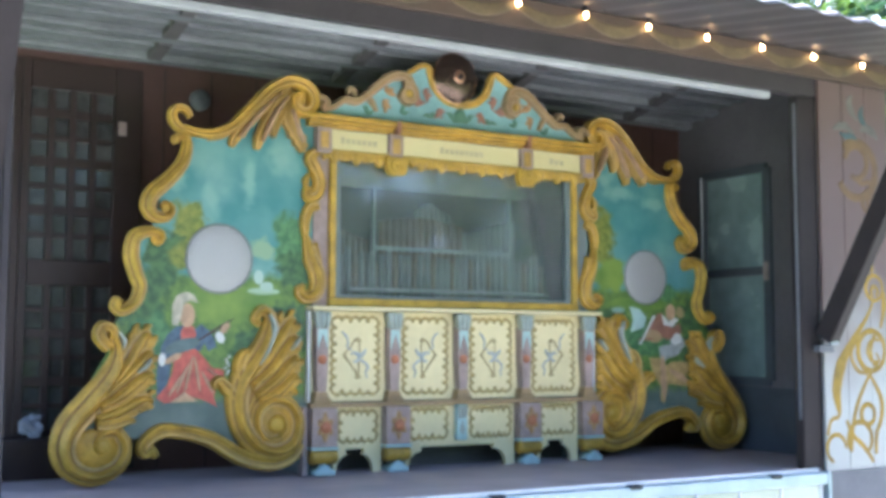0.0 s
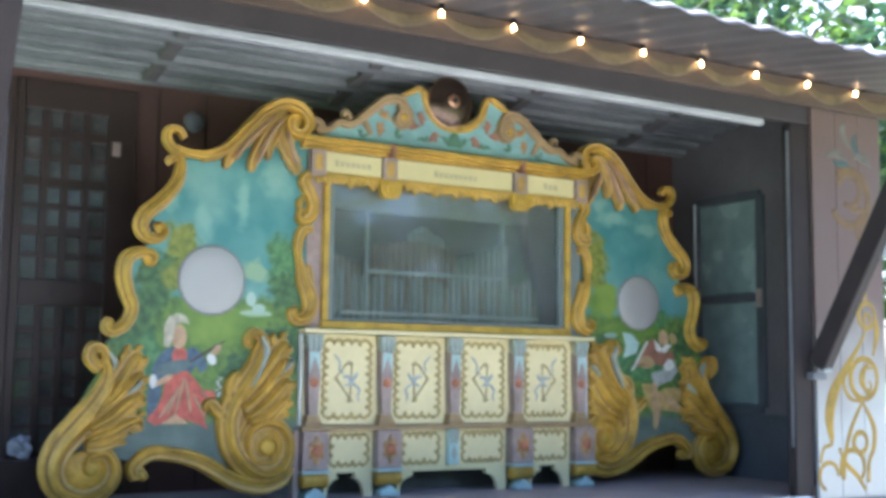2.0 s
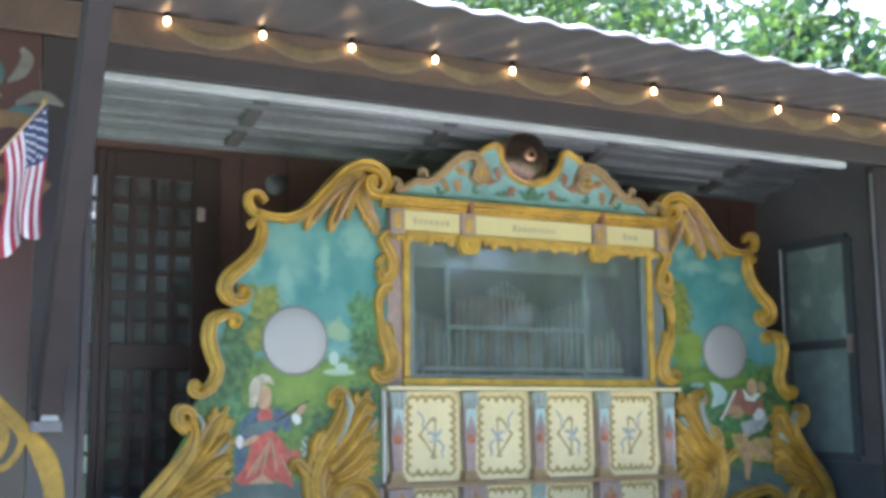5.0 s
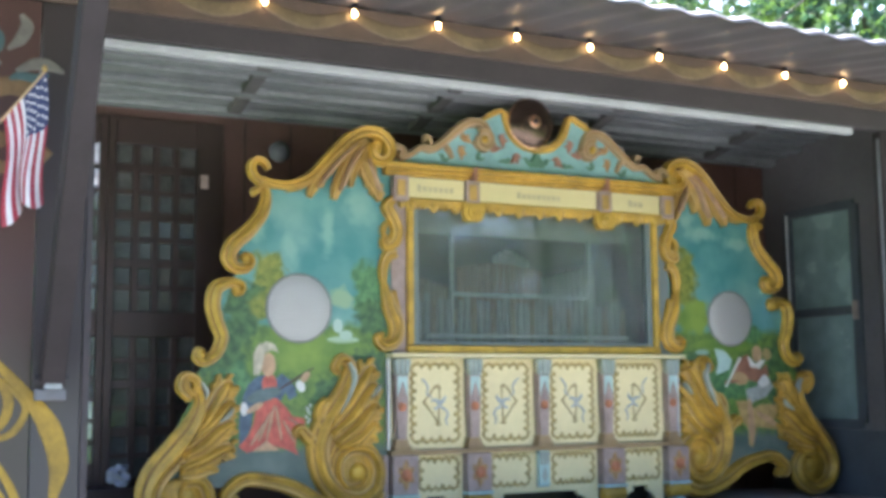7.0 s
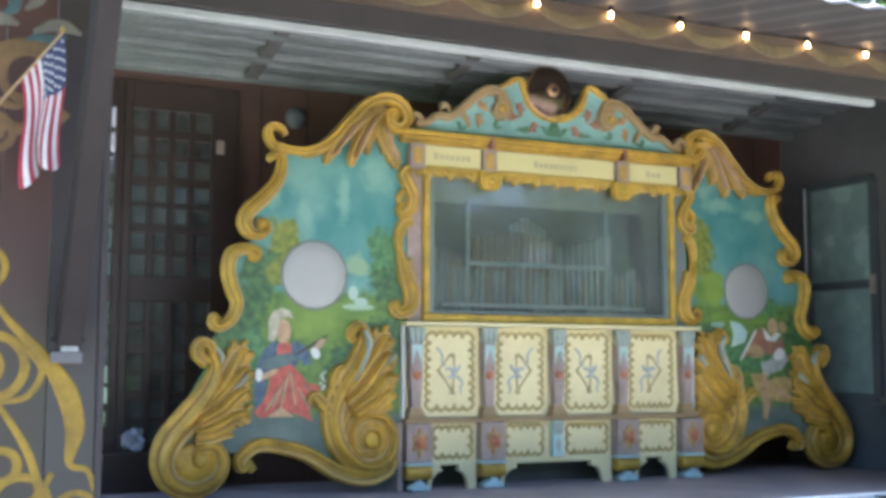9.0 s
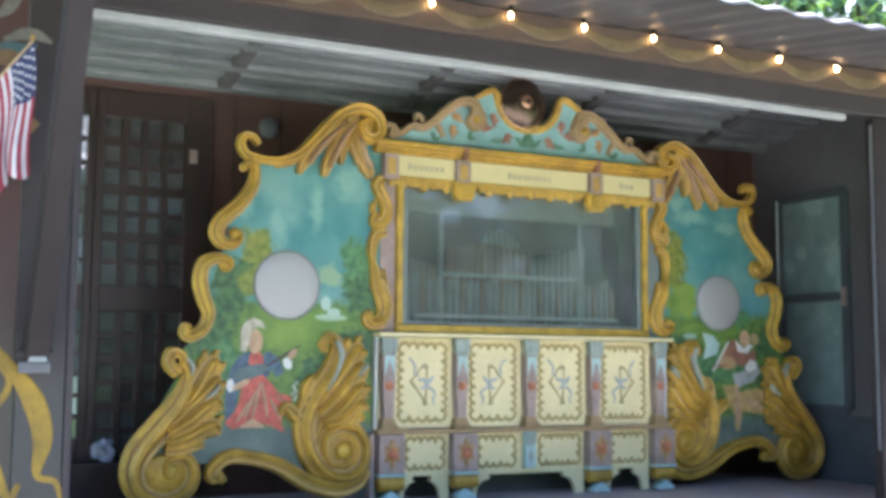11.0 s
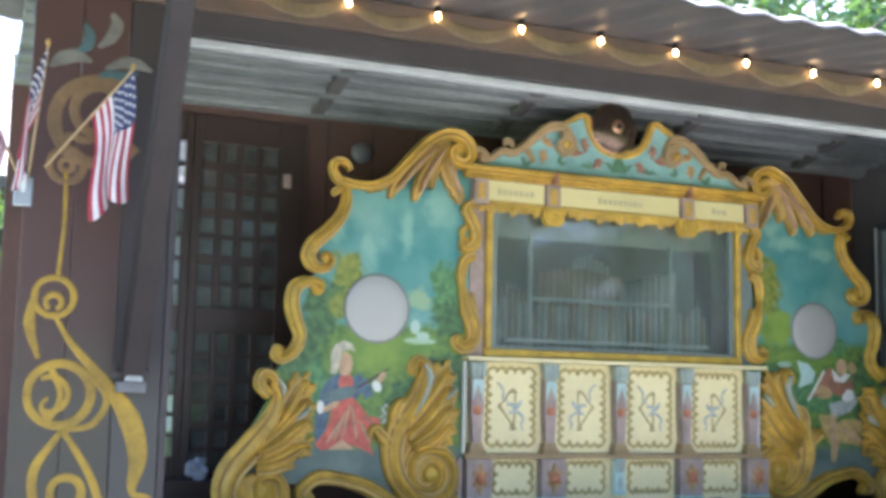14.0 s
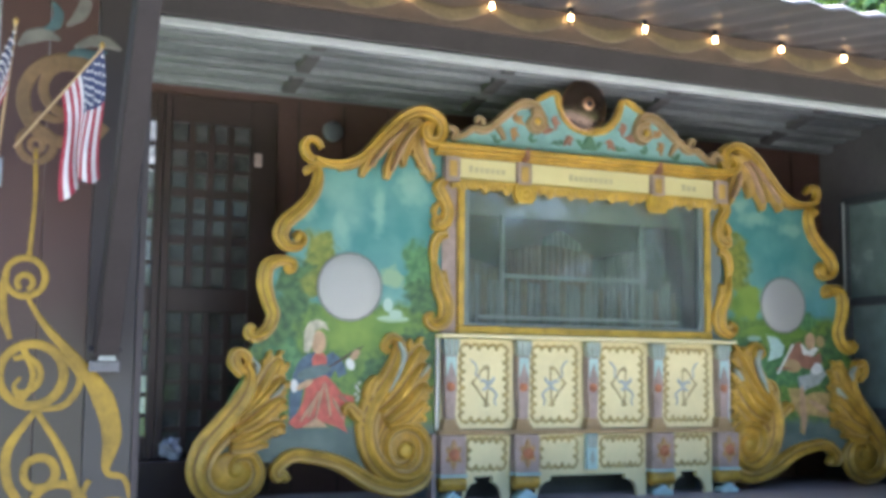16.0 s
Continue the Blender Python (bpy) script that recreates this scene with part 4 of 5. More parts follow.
for a, b, cut in ((-0.717, -0.453, (-0.700, -0.500, 0.105, 0.095)), (-0.315, 0.345, (-0.297, 0.290, 0.100, 0.22)), (0.492, 0.766, (0.510, 0.720, 0.105, 0.095))):
    l, r, top, stepw = cut
    mid = (l + r) / 2
    half = stepw if stepw > 0.2 else 0.05
    out = [(a, 0.0), (a, 0.320), (b, 0.320), (b, 0.0), (r, 0.0)]
    out += [(r - 0.07 * (1 - math.cos(radians(t))), 0.02 + (top - 0.02) * math.sin(radians(t)) * 0.85) for t in (0, 30, 60, 90)]
    out += [(mid + half, top * 0.87), (mid + half, top + 0.012), (mid - half, top + 0.012), (mid - half, top * 0.87)]
    out += [(l + 0.07 * (1 - math.cos(radians(t))), 0.02 + (top - 0.02) * math.sin(radians(t)) * 0.85) for t in (90, 60, 30, 0)]
    out += [(l, 0.0)]
    clean = []
    for q in out:
        if not clean or math.hypot(q[0] - clean[-1][0], q[1] - clean[-1][1]) > 1e-4:
            clean.append(q)
    lp = part("lower_panel", slab(clean, 0.0, 0.028), CREAM, ORG, "cream lower panel with an arched opening")
    spans = [(a, b)] if b - a < 0.4 else [(-0.315, -0.045), (0.045, 0.345)]
    for c, d in spans:
        part("border", scallops(c + 0.034, d - 0.034, 0.160, 0.292, 0.0088, 0.038, 0.0095), BROWNLINE, lp, "umber scroll border", True)
part("dark_base", box(-0.80, 0.80, 0.20, 0.22, 0.0, 0.30), DARK, ORG, "dark board behind the arches")
for x in (-0.786, -0.384, 0.418, 0.836):
    pd = part("pedestal", box(x - 0.068, x + 0.068, -0.055, 0.028, 0.135, 0.321, 0.005), LILAC, ORG, "lilac pedestal")
    fl = bmesh.new()
    for a in range(6):
        t = radians(a * 60 + 30)
        ribbon(fl, [(x, 0.23), (x + 0.028 * math.cos(t), 0.23 + 0.040 * math.sin(t)), (x + 0.042 * math.cos(t), 0.23 + 0.072 * math.sin(t))], [0.012, 0.018, 0.004], 0.012, -0.056, 1, 0.3, 4, 0)
    part("flower", fl, [FLOWER, RUST, FLOWER], pd, "carved ochre flower", True)
    part("flower_heart", lathe([(0.030, 0), (0.027, 0.010), (0.010, 0.018)], 14, None, Matrix.Translation((x, -0.06, 0.23)) @ Matrix.Rotation(radians(90), 4, "X")), BOSS, pd, "rust red flower heart", True)
    part("fillet", box(x - 0.072, x + 0.072, -0.066, 0.028, 0.120, 0.134, 0.004), AQUA, pd, "aqua fillet")
    part("scroll_block", lathe([(0.034, -0.066), (0.036, -0.06), (0.036, 0.06), (0.034, 0.066)], 18, None, Matrix.Translation((x, -0.030, 0.088)) @ Matrix.Rotation(radians(90), 4, "Y")), GOLD, pd, "gold rolled block", True)
    ft = bmesh.new()
    for o, h in ((-0.042, 0.030), (-0.02, 0.045), (0.0, 0.055), (0.02, 0.045), (0.042, 0.030)):
        ribbon(ft, [(x + o, 0.004), (x + o * 0.9, h * 0.6), (x + o * 0.8, h)], [0.018, 0.016, 0.006], 0.02, -0.05, 1, 0.3, 4, 0.07)
    part("foot", ft, AQUA, pd, "aqua shell foot", True)
kp = part("keystone_pilaster", box(-0.030, 0.032, -0.035, -0.002, 0.14, 0.321, 0.004), AQUA, ORG, "pale aqua short pilaster")
part("drop", slab([(0.0, 0.24), (0.018, 0.19), (0.0, 0.165), (-0.018, 0.19)], -0.039, -0.034), BLUEGREY, kp)
for o in (-0.018, 0.002, 0.020):
    part("flute", ribbon(bmesh.new(), [(o, 0.315), (o, 0.28), (o * 0.8, 0.25)], [0.010, 0.009, 0.005], 0.012, -0.034, 0, 0, 4, 0), BLUEGREY, kp, "", True)


# wings
def spiral(cx, cz, r, turns, a0, way=1, n=16):
    return [(cx + r * (1 - 0.86 * i / (n - 1)) * math.cos(radians(a0 + way * 360 * turns * i / (n - 1))), cz + r * (1 - 0.86 * i / (n - 1)) * math.sin(radians(a0 + way * 360 * turns * i / (n - 1)))) for i in range(n)]


BOARD = "0.84,1.72 0.98,1.82 1.1,1.77 1.18,1.66 1.35,1.6 1.47,1.59 1.49,1.54 1.53,1.43 1.6,1.31 1.6,1.19 1.67,1.12 1.7,1.03 1.69,0.89 1.74,0.79 1.79,0.72 1.81,0.6 1.89,0.46 1.97,0.33 2,0.21 1.87,0.13 1.71,0.21 1.61,0.2 1.47,0.23 1.34,0.19 1.19,0.1 1.05,0.07 0.92,0.1 0.86,0.0 0.84,0.0"


def wing(s):
    w = part("wing", slab(mirror(pts(BOARD), s), 0.0, 0.022 if s < 0 else 0.06), landscape("painted_landscape", s), ORG, "painted landscape board with turquoise sky")

    def strand(name, items, m, label=""):
        apart = "leaf" in name or name == "side_carving"
        m = [m, GROOVESHADE, LOBELIGHT] if m in (GOLD, GOLD2, GOLDY) else m
        b = bmesh.new()
        for text, ws, h, y, g in items:
            y -= 0.05 if name == "side_carving" and s > 0 else 0.0
            ribbon(b, mirror(pts(text), s), ws, h * 1.35, y, g, 0.55, 7)
            if name == "leaf" and g == 2:
                line = curve(mirror(pts(text), s), 7)
                for f in (0.38, 0.52, 0.66, 0.80):
                    i = int(f * (len(line) - 1))
                    along = (line[i + 1] - line[i - 1]).normalized()
                    for side in (-1, 1):
                        out = Vector((-along.y, along.x)) * side
                        w0 = max(ws) * (0.92 if f < 0.75 else 0.7)
                        q = [line[i] + out * w0 * 0.45, line[i] + out * w0 * 0.95 + along * w0 * 0.35, line[i] + out * w0 * 1.0 + along * w0 * 0.85]
                        ribbon(b, [(v.x, v.y) for v in q], [w0 * 0.30, w0 * 0.34, w0 * 0.12], h * 0.75, y, 1, 0.4, 3)
            if apart:
                part(name, b, m, w, label, True)
                b = bmesh.new()
        if not apart:
            part(name, b, m, w, label, True)

    strand("top_scroll", [
        ("1.51,1.615 1.44,1.60 1.36,1.605 1.27,1.65 1.18,1.745 1.09,1.84 1.00,1.89 0.925,1.888 0.872,1.85 0.862,1.79 0.90,1.752 0.95,1.765 0.962,1.81 0.932,1.832 0.910,1.812", [0.016, 0.019, 0.021, 0.024, 0.026, 0.028, 0.030, 0.031, 0.031, 0.030, 0.028, 0.026, 0.022, 0.018, 0.010], 0.055, -0.026, 1),
        ("1.47,1.67 1.495,1.705 1.535,1.71 1.555,1.68 1.545,1.64 1.505,1.61 1.45,1.60", [0.014, 0.017, 0.019, 0.021, 0.022, 0.022, 0.02], 0.04, -0.006, 1)], GOLD, "carved gold acanthus crest")
    strand("leaf", [
        ("0.985,1.865 1.10,1.80 1.22,1.685 1.31,1.61 1.385,1.578", [0.016, 0.026, 0.026, 0.022, 0.010], 0.045, -0.010, 1),
        ("0.975,1.855 1.08,1.785 1.18,1.685 1.25,1.60 1.272,1.552", [0.016, 0.027, 0.030, 0.026, 0.013], 0.045, -0.018, 1),
        ("0.97,1.845 1.045,1.77 1.10,1.68 1.135,1.60 1.145,1.548", [0.016, 0.028, 0.031, 0.026, 0.013], 0.045, -0.022, 1),
        ("0.975,1.83 1.025,1.745 1.055,1.67 1.058,1.615", [0.016, 0.026, 0.024, 0.010], 0.045, -0.014, 1),
        ("1.15,1.715 1.195,1.655 1.21,1.605", [0.014, 0.020, 0.008], 0.04, -0.006, 1),
        ("0.985,1.80 0.992,1.74 0.955,1.66 0.915,1.60 0.905,1.555", [0.020, 0.034, 0.034, 0.026, 0.014], 0.045, -0.014, 2),
        ("0.965,1.775 0.95,1.72 0.925,1.675", [0.016, 0.022, 0.008], 0.04, -0.008, 1)], GOLD2, "gold acanthus leaf")
    strand("leaf_heart", [
        ("1.04,1.825 1.13,1.735 1.20,1.65 1.24,1.595", [0.004, 0.009, 0.011, 0.006], 0.02, -0.060, 0),
        ("1.005,1.81 1.06,1.735 1.10,1.65 1.128,1.585", [0.004, 0.010, 0.012, 0.006], 0.02, -0.064, 0),
        ("0.975,1.755 0.965,1.70 0.94,1.645 0.917,1.60", [0.005, 0.012, 0.013, 0.007], 0.02, -0.058, 0)], ROSE, "rose tan leaf hollow")
    strand("s_scroll", [
        ("1.53,1.545 1.54,1.565 1.505,1.58 1.482,1.55 1.5,1.46 1.565,1.375 1.635,1.31 1.658,1.25 1.63,1.205 1.575,1.203 1.552,1.235 1.575,1.262 1.60,1.245", [0.012, 0.016, 0.02, 0.024, 0.032, 0.036, 0.038, 0.036, 0.03, 0.026, 0.022, 0.018, 0.010], 0.045, -0.006, 2)], GOLD, "gold s-shaped scroll")
    strand("s_scroll", [
        ("1.63,1.085 1.60,1.09 1.60,1.122 1.655,1.132 1.712,1.105 1.728,1.03 1.71,0.95 1.685,0.88 1.71,0.81 1.765,0.775 1.798,0.79 1.79,0.82 1.765,0.815", [0.012, 0.018, 0.022, 0.026, 0.034, 0.036, 0.034, 0.030, 0.030, 0.028, 0.022, 0.018, 0.010], 0.045, -0.006, 2)], GOLDY, "yellow gold s-shaped scroll")
    strand("foot_scroll", [
        ("1.83,0.635 1.803,0.65 1.808,0.69 1.85,0.70 1.862,0.655 1.82,0.605", [0.014, 0.018, 0.024, 0.028, 0.030, 0.026], 0.05, -0.006, 1),
        ("1.80,0.66 1.775,0.59 1.80,0.49 1.885,0.375 1.975,0.27 2.005,0.17 1.965,0.085 1.87,0.05 1.775,0.09 1.74,0.165 1.775,0.235 1.84,0.235 1.865,0.19 1.835,0.155 1.81,0.175", [0.024, 0.034, 0.055, 0.066, 0.064, 0.056, 0.050, 0.045, 0.040, 0.036, 0.032, 0.028, 0.024, 0.02, 0.012], 0.06, -0.006, 2)], GOLD, "large gold foot volute")
    strand("leaf", [
        ("1.87,0.33 1.79,0.44 1.73,0.54 1.71,0.64 1.725,0.675", [0.05, 0.095, 0.090, 0.045, 0.015], 0.030, -0.004, 5),
        ("1.82,0.43 1.74,0.53 1.69,0.62 1.660,0.665 1.635,0.655", [0.036, 0.054, 0.052, 0.032, 0.012], 0.045, -0.014, 2),
        ("1.84,0.40 1.76,0.47 1.69,0.54 1.65,0.585 1.630,0.570", [0.036, 0.052, 0.050, 0.030, 0.012], 0.045, -0.020, 2),
        ("1.86,0.35 1.77,0.40 1.70,0.46 1.65,0.49 1.622,0.478", [0.036, 0.050, 0.046, 0.028, 0.012], 0.045, -0.026, 2),
        ("1.87,0.30 1.78,0.33 1.70,0.37 1.65,0.385 1.622,0.366", [0.036, 0.050, 0.044, 0.026, 0.010], 0.045, -0.020, 2),
        ("1.87,0.27 1.80,0.275 1.74,0.29 1.695,0.285", [0.026, 0.034, 0.026, 0.010], 0.04, -0.014, 1)], GOLD, "old gold side leaves")
    strand("inner_volute", [
        ("1.11,0.715 1.135,0.745 1.10,0.785 1.06,0.75 1.075,0.665 1.13,0.56 1.195,0.46 1.22,0.36 1.195,0.24 1.115,0.15 1.02,0.125 0.94,0.17 0.92,0.265 0.965,0.345 1.05,0.362 1.115,0.32 1.125,0.245 1.085,0.185 1.02,0.185 0.985,0.235 0.998,0.285 1.04,0.295", [0.014, 0.020, 0.026, 0.032, 0.044, 0.056, 0.060, 0.056, 0.052, 0.050, 0.046, 0.042, 0.038, 0.036, 0.035, 0.034, 0.032, 0.030, 0.028, 0.026, 0.022, 0.014], 0.06, -0.008, 2)], GOLD, "large gold inner volute")
    strand("leaf", [
        ("1.21,0.26 1.15,0.43 1.07,0.56 1.02,0.67 1.03,0.71", [0.06, 0.115, 0.105, 0.05, 0.016], 0.030, -0.004, 5),
        ("1.17,0.47 1.08,0.57 1.01,0.67 0.965,0.735 0.935,0.725", [0.038, 0.058, 0.052, 0.034, 0.012], 0.05, -0.018, 2),
        ("1.16,0.43 1.06,0.51 0.995,0.60 0.955,0.655 0.925,0.640", [0.038, 0.056, 0.052, 0.032, 0.012], 0.05, -0.024, 2),
        ("1.14,0.39 1.04,0.46 0.98,0.53 0.945,0.565 0.920,0.552", [0.038, 0.054, 0.048, 0.028, 0.012], 0.05, -0.028, 2),
        ("1.12,0.365 1.03,0.405 0.97,0.46 0.94,0.478 0.918,0.462", [0.034, 0.046, 0.040, 0.024, 0.010], 0.045, -0.022, 2),
        ("1.05,0.39 0.98,0.40 0.945,0.405 0.920,0.390", [0.026, 0.032, 0.024, 0.008], 0.04, -0.014, 1),
        ("1.23,0.38 1.27,0.42 1.305,0.455 1.33,0.445 1.325,0.42", [0.024, 0.032, 0.028, 0.018, 0.008], 0.04, -0.012, 1),
        ("1.20,0.45 1.215,0.51 1.205,0.56 1.18,0.59 1.165,0.57", [0.024, 0.032, 0.028, 0.018, 0.008], 0.04, -0.012, 1)], GOLD, "old gold plume leaves")
    strand("arch_scroll", [
        ("1.595,0.125 1.62,0.155 1.65,0.14 1.655,0.18 1.58,0.235 1.47,0.228 1.34,0.19 1.19,0.105 1.05,0.072 0.95,0.10 0.91,0.16", [0.016, 0.022, 0.026, 0.030, 0.034, 0.034, 0.038, 0.042, 0.042, 0.038, 0.03], 0.05, -0.004, 1)], GOLD, "gold arched foot scroll")
    strand("highlight_leaf", [
        ("1.085,0.765 1.06,0.70 1.09,0.61 1.13,0.53", [0.006, 0.013, 0.011, 0.003], 0.02, -0.072, 0),
        ("1.785,0.68 1.76,0.64 1.765,0.60", [0.006, 0.011, 0.004], 0.02, -0.036, 0),
        ("1.70,0.50 1.66,0.53 1.64,0.56", [0.006, 0.012, 0.004], 0.02, -0.050, 0),
        ("0.97,0.60 0.935,0.64 0.92,0.66", [0.006, 0.012, 0.004], 0.02, -0.055, 0)], BLUEGREY, "blue grey painted leaf tips")
    for cx, cz, r in ((1.030, 0.250, 0.040), (1.842, 0.180, 0.036), (0.918, 1.805, 0.022), (1.585, 1.24, 0.020), (1.63, 1.095, 0.018), (1.79, 0.80, 0.018), (1.62, 0.14, 0.018)):
        part("volute_eye", lathe([(r, 0.0), (r * 0.96, r * 0.25), (r * 0.7, r * 0.48), (r * 0.35, r * 0.56), (r * 0.05, r * 0.58)], 14, None, Matrix.Translation((s * cx, -0.03, cz)) @ Matrix.Rotation(radians(90), 4, "X")), GOLDY, w, "", True)
    for cx, cz, r in ((1.868, 0.158, 0.100), (1.035, 0.248, 0.105)):
        part("volute_disc", lathe([(r, 0.0), (r, 0.012), (r * 0.9, 0.022), (r * 0.05, 0.026)], 24, None, Matrix.Translation((s * cx, -0.002, cz)) @ Matrix.Rotation(radians(90), 4, "X")), GOLD, w, "gold hollow of the volute", True)
    # side carving along the window frame
    strand("side_carving", [
        ("0.825,1.575 0.862,1.53 0.83,1.47 0.812,1.41 0.83,1.355 0.872,1.34 0.878,1.372 0.85,1.382", [0.020, 0.034, 0.030, 0.034, 0.034, 0.028, 0.02, 0.012], 0.035, -0.008, 1),
        ("0.815,1.30 0.862,1.285 0.885,1.22 0.88,1.12", [0.020, 0.030, 0.026, 0.012], 0.03, -0.006, 1),
        ("0.885,1.17 0.855,1.05 0.815,0.955 0.825,0.88 0.88,0.853 0.912,0.885 0.885,0.91", [0.012, 0.038, 0.044, 0.040, 0.032, 0.024, 0.012], 0.04, -0.010, 2),
        ("0.83,1.12 0.825,1.04 0.80,0.98", [0.010, 0.026, 0.012], 0.03, -0.010, 1),
        ("0.86,1.46 0.885,1.42 0.88,1.38", [0.008, 0.016, 0.008], 0.03, -0.006, 1)], GOLD, "gold side carving")
    # speaker
    sp = part("speaker_grille", lathe([(0.158, 0.0), (0.157, 0.004), (0.15, 0.009), (0.10, 0.012), (0.002, 0.014)], 48, None, Matrix.Rotation(radians(90), 4, "X")), GRILLE, w, "round perforated white speaker cover", True)
    sp.location = (s * 1.303 - (0.010 if s < 0 else 0.0), 0.0, 1.022)
    if s > 0:
        w.location.y = 0.05
        sp.scale = (0.97, 1, 0.97)
    rimb = lathe([(0.156, 0.0), (0.164, 0.0), (0.165, 0.006), (0.160, 0.010), (0.1555, 0.006)], 48, None, Matrix.Rotation(radians(90), 4, "X"))
    rim = part("rim", rimb, RIM, sp, "thin dark rim", True)
    return w


LAYERS = {}


def flat(parent, name, outline, m, lift, label=""):
    """A painted shape, each a hair proud of the one before."""
    LAYERS[parent.name] = LAYERS.get(parent.name, 0) + 1
    part(name, slab(outline, -0.001 - LAYERS[parent.name] * 0.0005, 0.001), m, parent, label)


wl = wing(-1)
# plain painted shapes on the left wing: a seated robed form
robe = "-1.594,0.364 -1.598,0.511 -1.578,0.616 -1.554,0.668 -1.511,0.705 -1.478,0.711 -1.455,0.690 -1.421,0.695 -1.394,0.717 -1.359,0.690 -1.330,0.652 -1.319,0.614 -1.358,0.593 -1.376,0.630 -1.398,0.593 -1.487,0.594 -1.531,0.552 -1.541,0.468"
flat(wl, "painted_robe", pts(robe), NAVY, 0)
skirt = "-1.600,0.385 -1.551,0.437 -1.530,0.489 -1.520,0.552 -1.476,0.594 -1.420,0.604 -1.375,0.561 -1.340,0.518 -1.283,0.507 -1.278,0.474 -1.317,0.443 -1.328,0.379 -1.310,0.336 -1.373,0.369 -1.429,0.385 -1.495,0.372 -1.561,0.358"
flat(wl, "painted_skirt", pts(skirt), RED, 1)
flat(wl, "painted_shape", oval(-1.455, 0.668, 0.036, 0.045), RED, 2)
flat(wl, "painted_shape", oval(-1.461, 0.757, 0.036, 0.055), FLESH, 2)
flat(wl, "painted_shape", pts("-1.531,0.711 -1.532,0.806 -1.510,0.849 -1.468,0.865 -1.429,0.851 -1.412,0.813 -1.442,0.825 -1.478,0.812 -1.492,0.743 -1.505,0.710"), HAIRP, 3)
flat(wl, "painted_shape", oval(-1.480, 0.618, 0.085, 0.030, 24, 0.28), SLATETEAL, 2)
flat(wl, "painted_shape", oval(-1.325, 0.692, 0.105, 0.006, 20, 0.54), DARKNECK, 3)
flat(wl, "painted_shape", oval(-1.303, 0.657, 0.020, 0.028, 20, 0.5), WHITEP, 3)
flat(wl, "painted_shape", oval(-1.280, 0.700, 0.030, 0.016, 20, 0.9), FLESH, 4)
flat(wl, "painted_shape", oval(-1.575, 0.555, 0.017, 0.030), WHITEP, 3)
flat(wl, "painted_shape", oval(-1.525, 0.560, 0.045, 0.014, 20, 0.5), FLESH, 4)
flat(wl, "painted_shape", pts("-1.534,0.363 -1.468,0.409 -1.406,0.365"), FLESH, 3)
for fx, fz, ln_, tn in ((-1.45, 0.49, 0.085, 1.35), (-1.41, 0.49, 0.08, 1.75), (-1.36, 0.45, 0.06, 2.1), (-1.51, 0.44, 0.06, 1.0), (-1.33, 0.49, 0.04, 2.5), (-1.48, 0.47, 0.07, 1.2)):
    flat(wl, "painted_fold", oval(fx, fz, ln_, 0.007, 16, tn), ROSE if fx < -1.35 else RUST, 3)
for k in range(7):
    flat(wl, "painted_flower", oval(-1.266 + 0.010 * math.sin(k * 2.4), 0.49 + 0.013 * k, 0.006, 0.006, 8), WHITEP, 3)
wr = wing(1)
# plain painted shapes on the right wing: a seated form with a music sheet
flat(wr, "painted_shape", pts("1.296,0.676 1.325,0.733 1.392,0.811 1.429,0.819 1.463,0.748 1.518,0.733 1.566,0.762 1.578,0.700 1.497,0.660 1.442,0.670 1.370,0.695"), RUST, 0)
flat(wr, "painted_shape", oval(1.568, 0.822, 0.030, 0.036, 20, 0.4), OLIVE, 0)
flat(wr, "painted_shape", oval(1.494, 0.823, 0.036, 0.048), FLESH, 1)
flat(wr, "painted_shape", pts("1.424,0.811 1.440,0.747 1.509,0.738 1.556,0.784 1.520,0.790 1.482,0.765 1.452,0.790"), WHITEP, 2)
flat(wr, "painted_shape", pts("1.186,0.851 1.257,0.838 1.309,0.789 1.289,0.733 1.190,0.704 1.210,0.774"), AQUA, 1, "pale painted sheet")
flat(wr, "painted_shape", oval(1.362, 0.682, 0.060, 0.036, 24, -0.2), POLEWOOD, 2)
flat(wr, "painted_shape", pts("1.403,0.620 1.477,0.634 1.572,0.691 1.604,0.633 1.549,0.576 1.465,0.552 1.418,0.520"), PALEBLUE, 3)
flat(wr, "painted_shape", oval(1.535, 0.665, 0.040, 0.032, 20, 0.5, 0.08), WHITEP, 4)
flat(wr, "painted_shape", oval(1.30, 0.664, 0.055, 0.008, 16, 0.05), RUST, 4)
flat(wr, "painted_skirt", pts("1.328,0.556 1.410,0.556 1.436,0.506 1.510,0.534 1.622,0.533 1.639,0.490 1.600,0.447 1.526,0.448 1.674,0.417 1.654,0.382 1.469,0.407 1.458,0.364 1.437,0.294 1.410,0.309 1.413,0.393 1.361,0.451"), WOODP, 2)
flat(wr, "painted_shape", oval(1.43, 0.44, 0.022, 0.13, 20, 0.05), FLESH, 3)
flat(wr, "painted_shape", oval(1.56, 0.445, 0.10, 0.018, 20, -0.45), FLESH, 3)
flat(wr, "painted_shape", pts("1.250,0.634 1.262,0.634 1.373,0.797 1.364,0.804"), WHITEP, 5)

